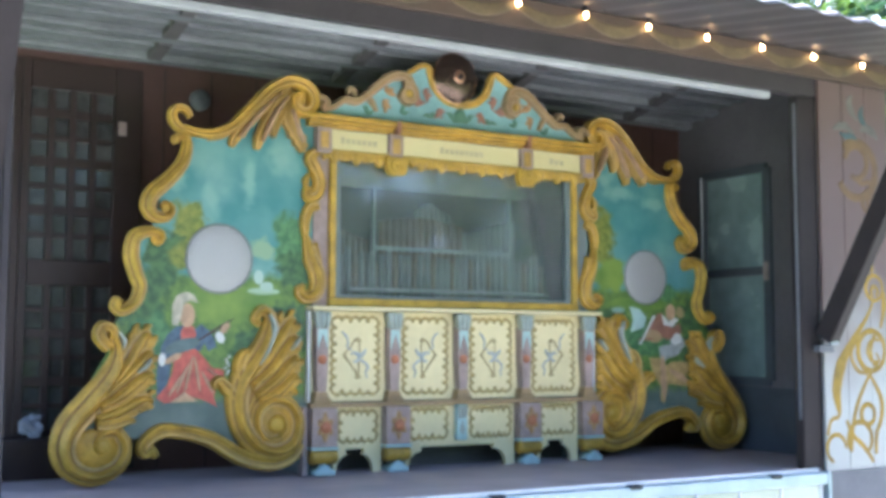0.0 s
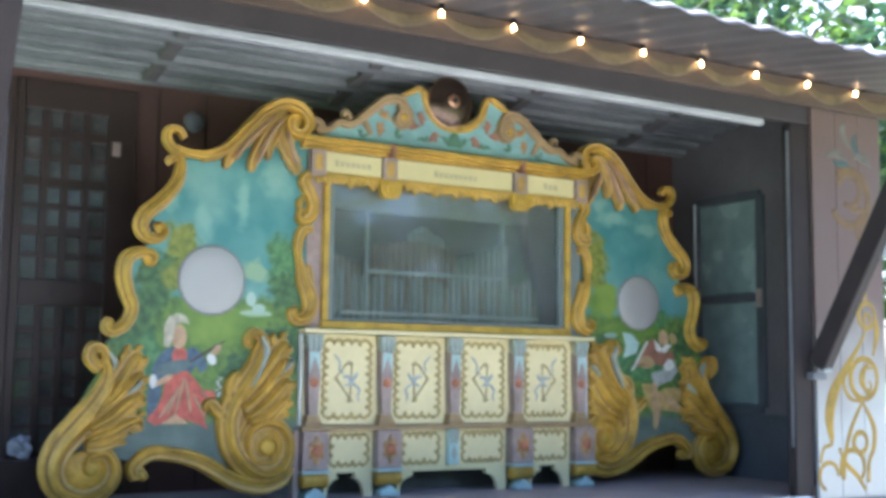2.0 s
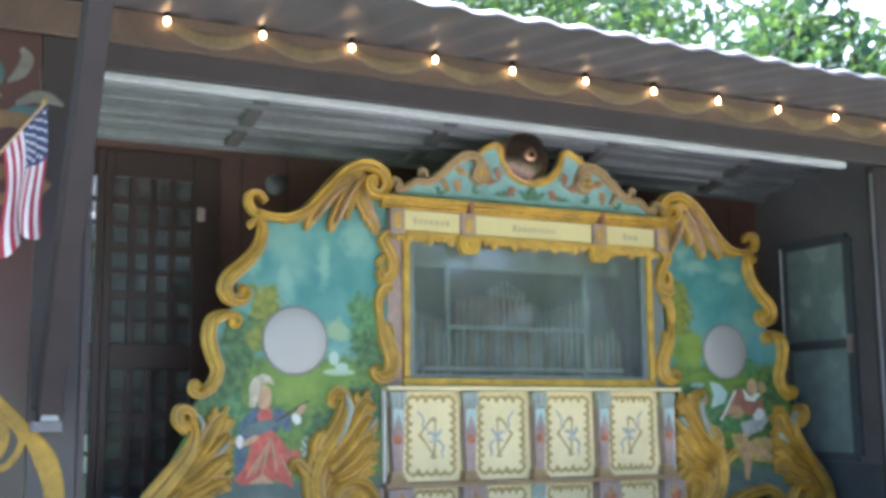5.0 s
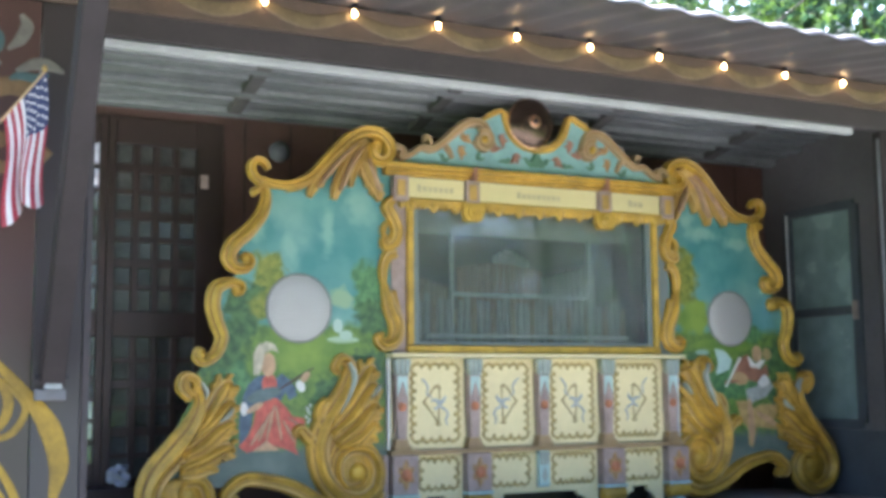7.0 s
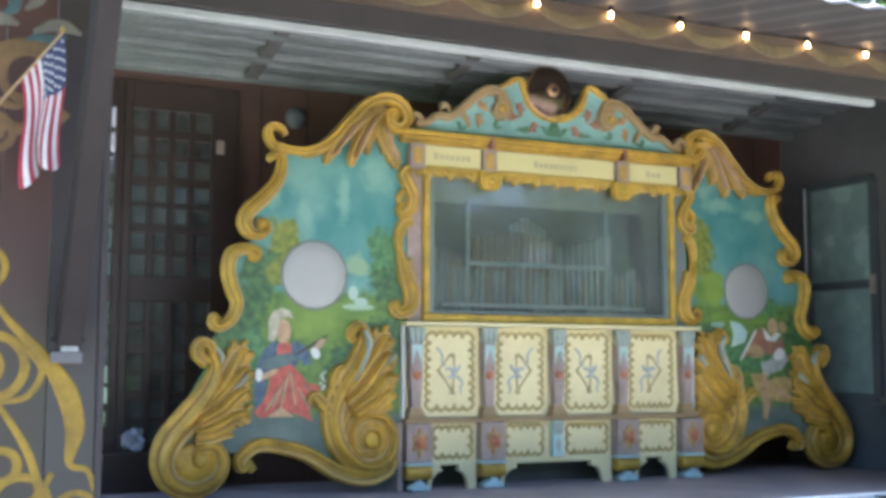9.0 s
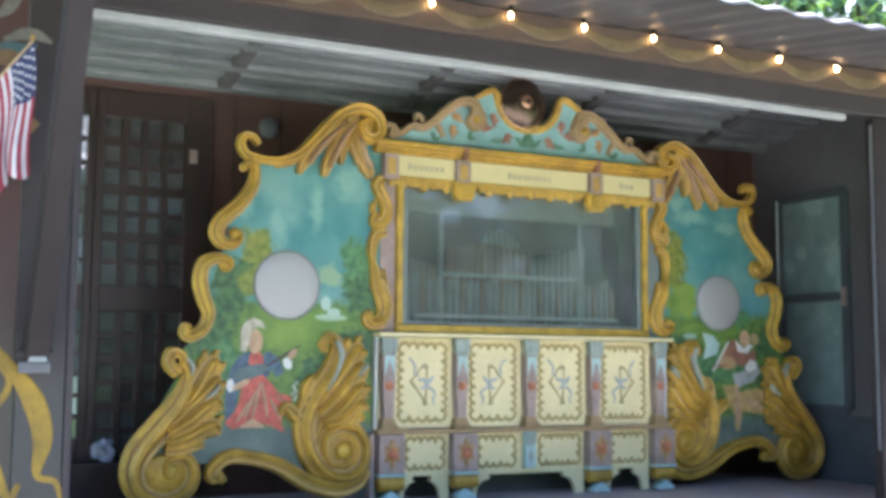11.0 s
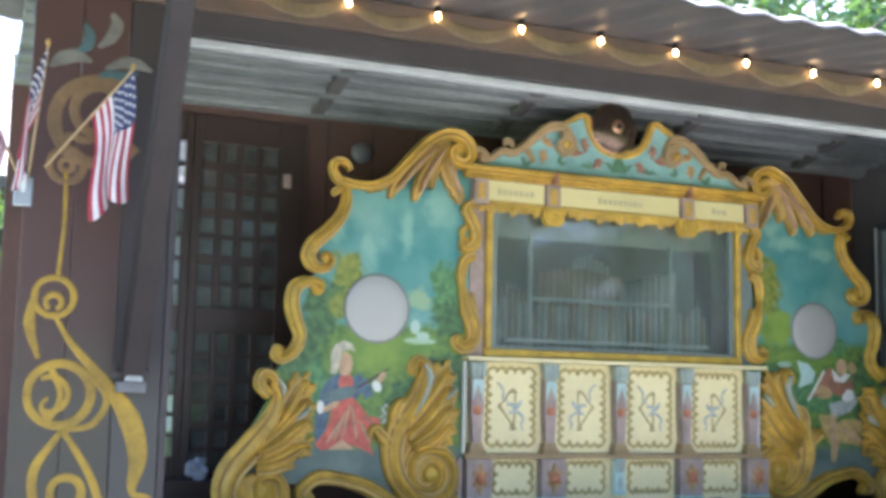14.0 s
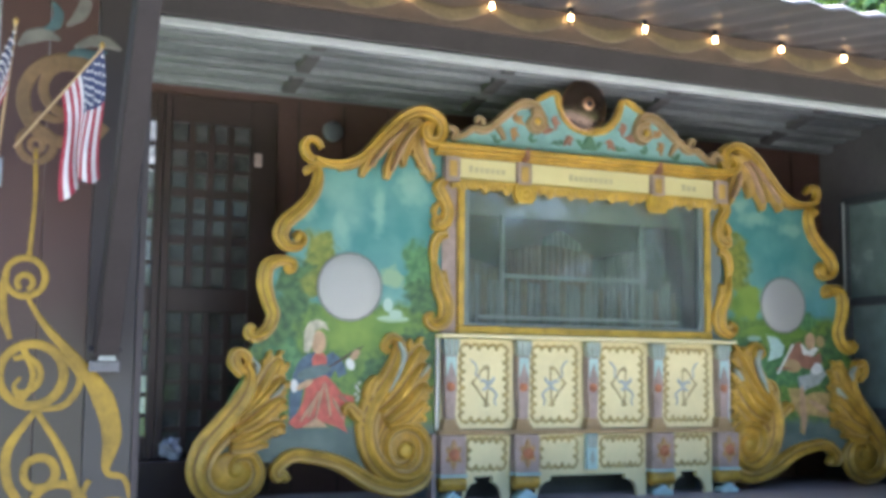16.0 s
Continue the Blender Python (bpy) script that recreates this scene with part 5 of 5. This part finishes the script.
# crest with bell
half = "0.84,1.752 0.80,1.775 0.76,1.80 0.70,1.83 0.62,1.835 0.56,1.87 0.49,1.93 0.42,1.985 0.35,2.005 0.30,2.02 0.245,2.05 0.20,2.065 0.175,2.03 0.14,1.97 0.075,1.915"
rt = pts(half)
outline = rt + [(0.0, 1.90)] + [(-x, z) for x, z in reversed(rt)]
crest = part("crest", slab(outline, -0.01, 0.02), TEAL, ORG, "turquoise carved crest")
for s in (-1, 1):
    e = bmesh.new()
    ribbon(e, mirror(pts("0.85,1.80 0.81,1.835 0.775,1.815 0.79,1.785 0.74,1.80 0.68,1.84 0.62,1.838 0.56,1.875 0.49,1.935 0.42,1.988 0.35,2.0 0.31,1.97 0.285,1.90 0.32,1.868 0.36,1.89 0.345,1.925"), s), [0.012, 0.018, 0.02, 0.02, 0.018, 0.02, 0.022, 0.024, 0.026, 0.028, 0.03, 0.028, 0.026, 0.024, 0.02, 0.012], 0.035, -0.012, 1, 0.3, 6)
    ribbon(e, mirror(spiral(0.328, 1.905, 0.052, 1.6, 60, 1), s), [0.022, 0.022, 0.019, 0.015, 0.010], 0.03, -0.030, 1, 0.3, 4)
    part("crest_volute", lathe([(0.020, 0), (0.018, 0.012), (0.006, 0.02)], 14, None, Matrix.Translation((s * 0.328, -0.045, 1.905)) @ Matrix.Rotation(radians(90), 4, "X")), GOLD, crest, "gold volute eye", True)
    part("crest_scroll", e, [TAN, GROOVESHADE, ROSE], crest, "tan rose crest scroll", True)
    e = bmesh.new()
    ribbon(e, mirror(pts("0.20,2.075 0.185,2.03 0.155,1.96 0.09,1.905 0.0,1.885"), s), [0.014, 0.02, 0.022, 0.022, 0.022], 0.03, -0.012, 1, 0.3, 6)
    ribbon(e, mirror(pts("0.205,2.075 0.235,2.07 0.28,2.045 0.33,2.015"), s), [0.012, 0.016, 0.016, 0.01], 0.03, -0.012, 1, 0.3, 6)
    part("bell_cradle", e, [GOLD, GROOVESHADE, LOBELIGHT], crest, "gold edge round the bell", True)
    e = bmesh.new()
    ribbon(e, mirror(pts("0.66,1.87 0.655,1.90 0.63,1.895 0.62,1.865"), s), [0.006, 0.012, 0.014, 0.012], 0.025, -0.01, 1, 0.2, 5)
    part("crest_curl", e, TAN, crest, "small tan curl", True)
    e = bmesh.new()
    ribbon(e, mirror(pts("0.50,1.80 0.53,1.85 0.56,1.87"), s), [0.01, 0.018, 0.01], 0.025, -0.012, 1, 0.2, 5)
    part("crest_curl", e, TAN, crest, "small tan curl", True)
    for (cx, cz, a, m) in ((0.43, 1.90, 60, 0), (0.22, 1.92, 110, 0), (0.25, 1.86, 20, 0), (0.14, 1.84, 160, 0), (0.46, 1.84, 120, 0)):
        e = bmesh.new()
        for j in range(3):
            t = radians(a + j * 55)
            ribbon(e, mirror([(cx, cz), (cx + 0.02 * math.cos(t), cz + 0.02 * math.sin(t)), (cx + 0.045 * math.cos(t + 0.4), cz + 0.045 * math.sin(t + 0.4))], s), [0.008, 0.014, 0.003], 0.012, -0.011, 1, 0.2, 4)
        part("crest_flower", e, OCHRE if cx > 0.3 else RUST, crest, "dull rust carved flowers", True)
    for (cx, cz, a) in ((0.18, 1.80, 40), (0.06, 1.81, 90), (0.36, 1.82, 130), (0.56, 1.79, 100)):
        e = bmesh.new()
        for j in range(2):
            t = radians(a + j * 80)
            ribbon(e, mirror([(cx, cz), (cx + 0.025 * math.cos(t), cz + 0.02 * math.sin(t)), (cx + 0.05 * math.cos(t - 0.5), cz + 0.03 * math.sin(t - 0.5))], s), [0.006, 0.012, 0.003], 0.010, -0.011, 1, 0.2, 4)
        part("crest_leaf", e, SAGE, crest, "sage green carved leaves", True)
part("keystone_leaf", ribbon(bmesh.new(), [(0, 1.79), (0, 1.83), (0, 1.87)], [0.05, 0.04, 0.012], 0.02, -0.011, 3, 0.4, 5), SAGE, crest, "sage green leaf", True)
bell_at = Matrix.Translation((-0.046, -0.03, 2.020)) @ Matrix.Rotation(radians(90), 4, "X") @ Matrix.Scale(0.86, 4)
bell = part("bell", lathe([(0.147, 0.0), (0.152, 0.006), (0.150, 0.014), (0.143, 0.020), (0.130, 0.030), (0.104, 0.043), (0.066, 0.053), (0.036, 0.057), (0.004, 0.058)], 48, None, bell_at), BELL, crest, "dark bronze gong bell", True)
# bright ring added to imitate the highlight along the bell's top edge
part("bell_rim", lathe([(0.146, 0.004), (0.150, 0.000), (0.156, 0.003), (0.157, 0.009), (0.151, 0.014), (0.146, 0.012)], 48, None, bell_at), COPPER, bell, "copper rim added as the bell's lit edge", True)
part("bell_washer", lathe([(0.040, 0.056), (0.040, 0.062), (0.030, 0.068), (0.018, 0.066), (0.004, 0.066)], 28, None, bell_at), COPPER, bell, "polished copper washer", True)
part("bell_nut", lathe([(0.015, 0.066), (0.015, 0.080), (0.010, 0.086), (0.003, 0.087)], 6, None, bell_at), IRON, bell, "dark hexagonal nut")

# ---- string lights ----
for i in range(13):
    x = -2.206 + 0.372 * i
    sl = empty("string_light", "small lit warm bulb in a dark socket under the eave", "light bulb", "string lights", (x, YF - 0.055, 3.128))
    part("socket", rod((0, 0, 0.005), (0, 0, 0.045), 0.012, 0.010), IRON, sl)
    part("bulb", lathe([(0.005, 0.006), (0.006, 0.0), (0.0085, -0.006), (0.009, -0.011), (0.006, -0.016), (0.002, -0.019)], 16), BULB, sl, "glowing warm glass bulb", True)
wire = bmesh.new()
last = None
for i in range(13 * 8):
    f = i / 8
    sag = 0.018 * (1 - (2 * (f % 1) - 1) ** 2)
    p = Vector((-2.206 + 0.372 * f, YF - 0.050, 3.172 - sag))
    if last is not None:
        rod(last, p, 0.0016, None, 5, wire)
    last = p
tagged(part("light_cable", wire, WIRE, None), "thin black cable that carries the bulbs", "cable")

# ---- flags ----


def flag(root, tip, length, label, seed, drift=0.02):
    """A cloth flag hanging from the upper part of a slanted stick."""
    rnd = random.Random(seed)
    root, tip = Vector(root), Vector(tip)
    f = empty("flag", label, "flag", "small flags", tuple(root))
    d = tip - root
    part("stick", rod((0, 0, 0), d, 0.0045, 0.004, 8), POLEWOOD, f)
    part("finial", lathe([(0.004, 0), (0.009, 0.008), (0.008, 0.016), (0.002, 0.024)], 10, None, Matrix.Translation(d)), GOLD2, f, "", True)
    na, nb = 26, 30
    b = bmesh.new()
    grid = []
    ph = rnd.uniform(0, 3)

    def spot(a, t):
        h = d * (1.0 - 0.46 * a)
        gather = 1 - 0.22 * t
        mid = d * 0.77
        h = mid + (h - mid) * gather
        fold = 0.034 * t * math.sin(a * 10 + ph + t * 2.0)
        side = 0.016 * t * math.sin(a * 9 + ph + 1.2)
        return Vector((h.x + 0.012 * math.sin(t * 5 + ph) + drift * t + side, h.y + fold, h.z - length * t * (1.0 - 0.12 * a + 0.07 * math.sin(a * 8 + ph))))

    for i in range(na + 1):
        grid.append([b.verts.new(spot(i / na, j / nb)) for j in range(nb + 1)])
    for i in range(na):
        for j in range(nb):
            fc = b.faces.new((grid[i][j], grid[i + 1][j], grid[i + 1][j + 1], grid[i][j + 1]))
            stripe = i // 2
            fc.material_index = 2 if (i < 14 and j < 12) else (0 if stripe % 2 == 0 else 1)
    part("cloth", b, [FLAGRED, FLAGWHITE, FLAGBLUE], f, "red and white striped cloth with a starred blue canton", True)
    st = bmesh.new()
    for r in range(6):
        for c in range(5):
            p = spot((r + 0.6) / 12.0, (c + 0.6 + 0.4 * (r % 2)) / 14.0)
            vs = []
            for k in range(10):
                rad = 0.0075 if k % 2 == 0 else 0.0034
                vs.append(st.verts.new(p + Vector((rad * math.sin(k * math.pi / 5), -0.003, rad * math.cos(k * math.pi / 5)))))
            st.faces.new(vs)
            ext = [st.verts.new(v.co + Vector((0, 0.006, 0))) for v in vs]
            st.faces.new(ext)
    part("canton_pattern", st, FLAGWHITE, f, "white stars")
    return f


flag((-2.914, -1.012, 2.371), (-2.652, -1.22, 2.71), 0.41, "small red, white and blue flag on a slanted stick", 1)
flag((-2.962, -1.012, 2.30), (-2.935, -1.25, 2.75), 0.36, "small striped flag hanging beside the painted panel edge", 2, -0.07)
flag((-2.962, -1.012, 2.28), (-3.13, -1.20, 2.60), 0.26, "small striped flag leaning out from the panel edge", 3)
flag((2.105, -1.012, 2.32), (2.20, -1.20, 2.66), 0.42, "small flag hanging beside the strut", 4)
br = empty("flag_bracket", "steel bracket holding a flag stick at the panel edge", "bracket", at=(2.125, -1.01, 2.31))
part("plate", box(-0.013, 0.02, -0.02, 0.02, -0.05, 0.05, 0.004), STEEL, br)
br = empty("flag_bracket", "steel bracket holding the flag sticks", "bracket", at=(-2.972, -1.01, 2.29))
part("plate", box(-0.03, 0.03, -0.02, 0.0, -0.05, 0.05, 0.004), STEEL, br)
part("tube", rod((0, -0.02, 0.0), (0, -0.05, 0.06), 0.011), STEEL, br)

# crumpled paper on the stage
pb = bmesh.new()
bmesh.ops.create_icosphere(pb, subdivisions=3, radius=0.07)
for v in pb.verts:
    v.co *= 0.75 + 0.5 * noise.noise(v.co * 22)
    v.co.z *= 0.9
tagged(part("crumpled_bag", pb, PAPER, None, "", False), "crumpled white bag on the sill by the glazed door", "bag").location = (-2.02, 0.52, 1.245)
tagged(part("ledge_box", box(-2.35, -1.70, 0.44, 0.568, 1.0, 1.19, 0.006), DOORBROWN, None), "low dark wooden box in front of the glazed door", "box")
# small disc on the back wall
tagged(part("wall_knob", lathe([(0.055, 0), (0.055, 0.02), (0.03, 0.035), (0.003, 0.04)], 24, None, Matrix.Translation((-1.215, YB, 2.888)) @ Matrix.Rotation(radians(90), 4, "X")), SKIRT, None, "", True), "grey round cover on the brown wall", "wall cover")

# ---- surroundings ----


def tree(x, y, h, r, leaves, m, seed, label, low=0.35, size=0.16, squash=0.8):
    rnd = random.Random(seed)
    t = empty("tree", label, "tree", "park trees", (x, y, 0))
    tb = bmesh.new()
    prev, rad = Vector((0, 0, -0.1)), h * 0.028
    for i in range(6):
        nxt = Vector((rnd.uniform(-0.12, 0.12) * i * 0.4, rnd.uniform(-0.12, 0.12) * i * 0.4, h * 0.75 * (i + 1) / 6))
        rod(prev, nxt, rad, rad * 0.86, 9, tb)
        if i > 1:
            for k in range(3):
                a = rnd.uniform(0, 6.28)
                e = nxt + Vector((math.cos(a) * r * 0.75, math.sin(a) * r * 0.75, h * rnd.uniform(0.05, 0.2)))
                rod(nxt, e, rad * 0.5, rad * 0.12, 6, tb)
        prev, rad = nxt, rad * 0.86
    part("trunk", tb, BARK, t, "", True)
    clumps = []
    for i in range(max(14, leaves // 110)):
        a, u = rnd.uniform(0, 6.28), rnd.uniform(-1, 1)
        k = rnd.uniform(0.45, 1.0)
        zc = h * (low + (1 - low) * 0.5) + u * h * (1 - low) * 0.48
        rr = r * math.sqrt(max(0.05, 1 - u * u * 0.85)) * k
        clumps.append((Vector((rr * math.cos(a), rr * math.sin(a), zc)), r * rnd.uniform(0.16, 0.34)))
    vs, fs = [], []
    for i in range(leaves):
        c, cr = clumps[rnd.randrange(len(clumps))]
        p = c + Vector((rnd.gauss(0, 0.5), rnd.gauss(0, 0.5), rnd.gauss(0, 0.5) * squash)) * cr
        s = size * rnd.uniform(0.6, 1.3)
        ax = Vector((rnd.gauss(0, 1), rnd.gauss(0, 1), rnd.gauss(0, 0.5) - 0.4)).normalized()
        bx = ax.orthogonal().normalized()
        bx = Matrix.Rotation(rnd.uniform(0, 6.28), 3, ax) @ bx
        n0 = len(vs)
        vs += [p - ax * s, p + bx * s * 0.42 - ax * s * 0.1, p + ax * s, p - bx * s * 0.42 + ax * s * 0.1 + bx.cross(ax) * s * 0.12]
        fs.append((n0, n0 + 1, n0 + 2, n0 + 3))
    me = bpy.data.meshes.new("crown")
    me.from_pydata([tuple(v) for v in vs], [], fs)
    for q in (m if isinstance(m, tuple) else (m,)):
        me.materials.append(q)
    if isinstance(m, tuple):
        me.polygons.foreach_set("material_index", [rnd.randrange(len(m)) for _ in fs])
    ob = new("crown", me)
    ob.parent = t
    return t


tree(2.5, 7.5, 9.0, 3.6, 40000, (LEAF, LEAF2, LEAF3), 11, "broad leafy green tree behind the roof", 0.30, 0.062)
tree(1.2, 11.5, 10.0, 3.4, 22000, (LEAF, LEAF2), 12, "leafy green tree behind the stage", 0.3, 0.10)
tree(7.5, 9.0, 9.0, 3.2, 28000, (LEAF, LEAF2, LEAF3), 13, "leafy green tree with sky gaps", 0.22, 0.068)
tree(14.0, 11.0, 10.0, 3.8, 8000, (LEAF, LEAF2, LEAF3), 14, "tall green park tree over the lawn", 0.22, 0.2)
tree(24.0, 12.0, 11.0, 4.5, 6000, (LEAF, LEAF2), 15, "large park tree beyond the lawn", 0.25, 0.25)
tree(11.0, 17.0, 12.0, 4.5, 6000, (LEAF, LEAF2), 16, "tall distant tree across the park", 0.2, 0.26)
tree(-5.5, 13.5, 6.4, 2.6, 5000, (LEAF, LEAF3), 17, "bushy tree beyond the neighbouring roof", 0.2, 0.2)
# trees on the other side, seen in the glass
tree(-13.0, -30.0, 9.0, 4.5, 5000, (LEAF, LEAF3), 18, "tree across the yard, mirrored in the panes", 0.2, 0.24)
tree(-2.0, -33.0, 9.0, 5.0, 5000, (LEAF, LEAF2), 19, "tree across the yard, mirrored in the panes", 0.2, 0.26)
tree(10.0, -30.0, 9.0, 5.0, 5000, (LEAF, LEAF2), 20, "tree across the yard, mirrored in the panes", 0.2, 0.26)
tree(22.0, -22.0, 9.0, 5.0, 5000, (LEAF, LEAF2), 21, "tree across the yard, mirrored in the panes", 0.2, 0.26)
tree(-24.0, -20.0, 9.0, 5.0, 4000, (LEAF, LEAF2), 22, "tree across the yard, mirrored in the panes", 0.2, 0.26)


def woods(y, x0, x1, h, n, seed):
    """A far belt of foliage with an uneven top."""
    rnd = random.Random(seed)
    vs, fs = [], []
    for i in range(n):
        x = rnd.uniform(x0, x1)
        top = h * (0.72 + 0.35 * noise.noise(Vector((x * 0.18, y, 0))))
        p = Vector((x, y + rnd.uniform(-2, 2), top * rnd.random() ** 0.8))
        if p.z > 3 and noise.noise(Vector((x * 0.9, 7.0, p.z * 1.0))) > 0.10:
            continue
        s = rnd.uniform(0.15, 0.36)
        ax = Vector((rnd.gauss(0, 1), rnd.gauss(0, 1), rnd.gauss(0, 1))).normalized()
        bx = ax.orthogonal().normalized()
        k = len(vs)
        vs += [p - ax * s, p + bx * s * 0.6, p + ax * s, p - bx * s * 0.6]
        fs.append((k, k + 1, k + 2, k + 3))
    me = bpy.data.meshes.new("far_woods")
    me.from_pydata([tuple(v) for v in vs], [], fs)
    me.materials.append(LEAF2)
    me.materials.append(LEAF)
    me.polygons.foreach_set("material_index", [rnd.randrange(2) for _ in fs])
    tagged(new("far_woods", me), "belt of dark green woods behind the camera, added for the glass reflections", "woods", "", "stuff")


# belt out of view, added with gaps to mottle the glass reflections
woods(-36, -45, 45, 13, 52000, 41)


def shrub(x, y, h, r, n, m, seed, label):
    rnd = random.Random(seed)
    t = empty("shrub", label, "shrub", "shrubs", (x, y, 0))
    vs, fs = [], []
    for i in range(n):
        a, u, k = rnd.uniform(0, 6.28), rnd.random(), rnd.random() ** 0.4
        p = Vector((r * k * math.cos(a) * (1 - 0.4 * u), r * k * math.sin(a) * (1 - 0.4 * u), h * u + 0.1 * rnd.gauss(0, 1)))
        s = rnd.uniform(0.04, 0.09)
        ax = Vector((rnd.gauss(0, 1), rnd.gauss(0, 1), rnd.gauss(0, 1))).normalized()
        bx = ax.orthogonal().normalized()
        n0 = len(vs)
        vs += [p - ax * s, p + bx * s * 0.5, p + ax * s, p - bx * s * 0.5]
        fs.append((n0, n0 + 1, n0 + 2, n0 + 3))
    me = bpy.data.meshes.new("foliage")
    me.from_pydata([tuple(v) for v in vs], [], fs)
    for q in m:
        me.materials.append(q)
    me.polygons.foreach_set("material_index", [rnd.randrange(len(m)) for _ in fs])
    o = new("foliage", me)
    o.parent = t
    st = bmesh.new()
    for k in range(5):
        a = k * 1.26
        rod((0, 0, -0.05), (0.4 * r * math.cos(a), 0.4 * r * math.sin(a), h * 0.7), 0.02, 0.008, 6, st)
    part("stems", st, BARK, t, "", True)


tree(-3.05, 5.2, 3.2, 0.5, 1500, (LEAF, LEAF3), 31, "slender young tree beside the neighbouring shed", 0.70, 0.07)
shrub(-1.9, 5.0, 2.6, 0.5, 2200, (LEAF, LEAF3), 32, "leafy shrub seen past the open end")
shrub(20.0, 10.5, 2.4, 1.6, 2200, (LEAF2, LEAF), 33, "dark rounded shrub by the road")

# neighbouring shed
shed = empty("shed", "grey-brown lap sided shed with a rose grey shingle roof", "shed", at=(-3.4, 6.4, 0))
for i in range(24):
    part("siding_board", box(-3.5, 3.0, -0.02 - 0.012 * 0, 0.03, i * 0.15, i * 0.15 + 0.146, 0.004), SIDING, shed)
part("wall", box(-3.48, 2.98, 0.031, 3.0, 0.0, 3.55), SIDING, shed)
for i in range(14):
    sc = box(-3.8, 3.3, -0.17, 0.17, -0.012, 0.012, 0.003)
    bmesh.ops.transform(sc, matrix=pose(0, -0.36 + i * 0.27, 3.52 + i * 0.135, 24.5), verts=sc.verts)
    part("shingle_course", sc, SHINGLE, shed)
part("fascia", box(-3.8, 3.3, -0.52, -0.48, 3.36, 3.48, 0.004), SIDING, shed)
# made-up white board past the open end, supplies a bright spot in the gap
sg = empty("bright_spot_board", "white board on a dark post, added as the bright spot in the gap", "sign", at=(-1.66, 3.2, 0))
part("post", box(-0.03, 0.03, -0.03, 0.03, 0.0, 1.6, 0.004), IRON, sg)
part("face", box(-0.09, 0.09, -0.05, -0.031, 1.32, 1.60, 0.006), TRIMW, sg)
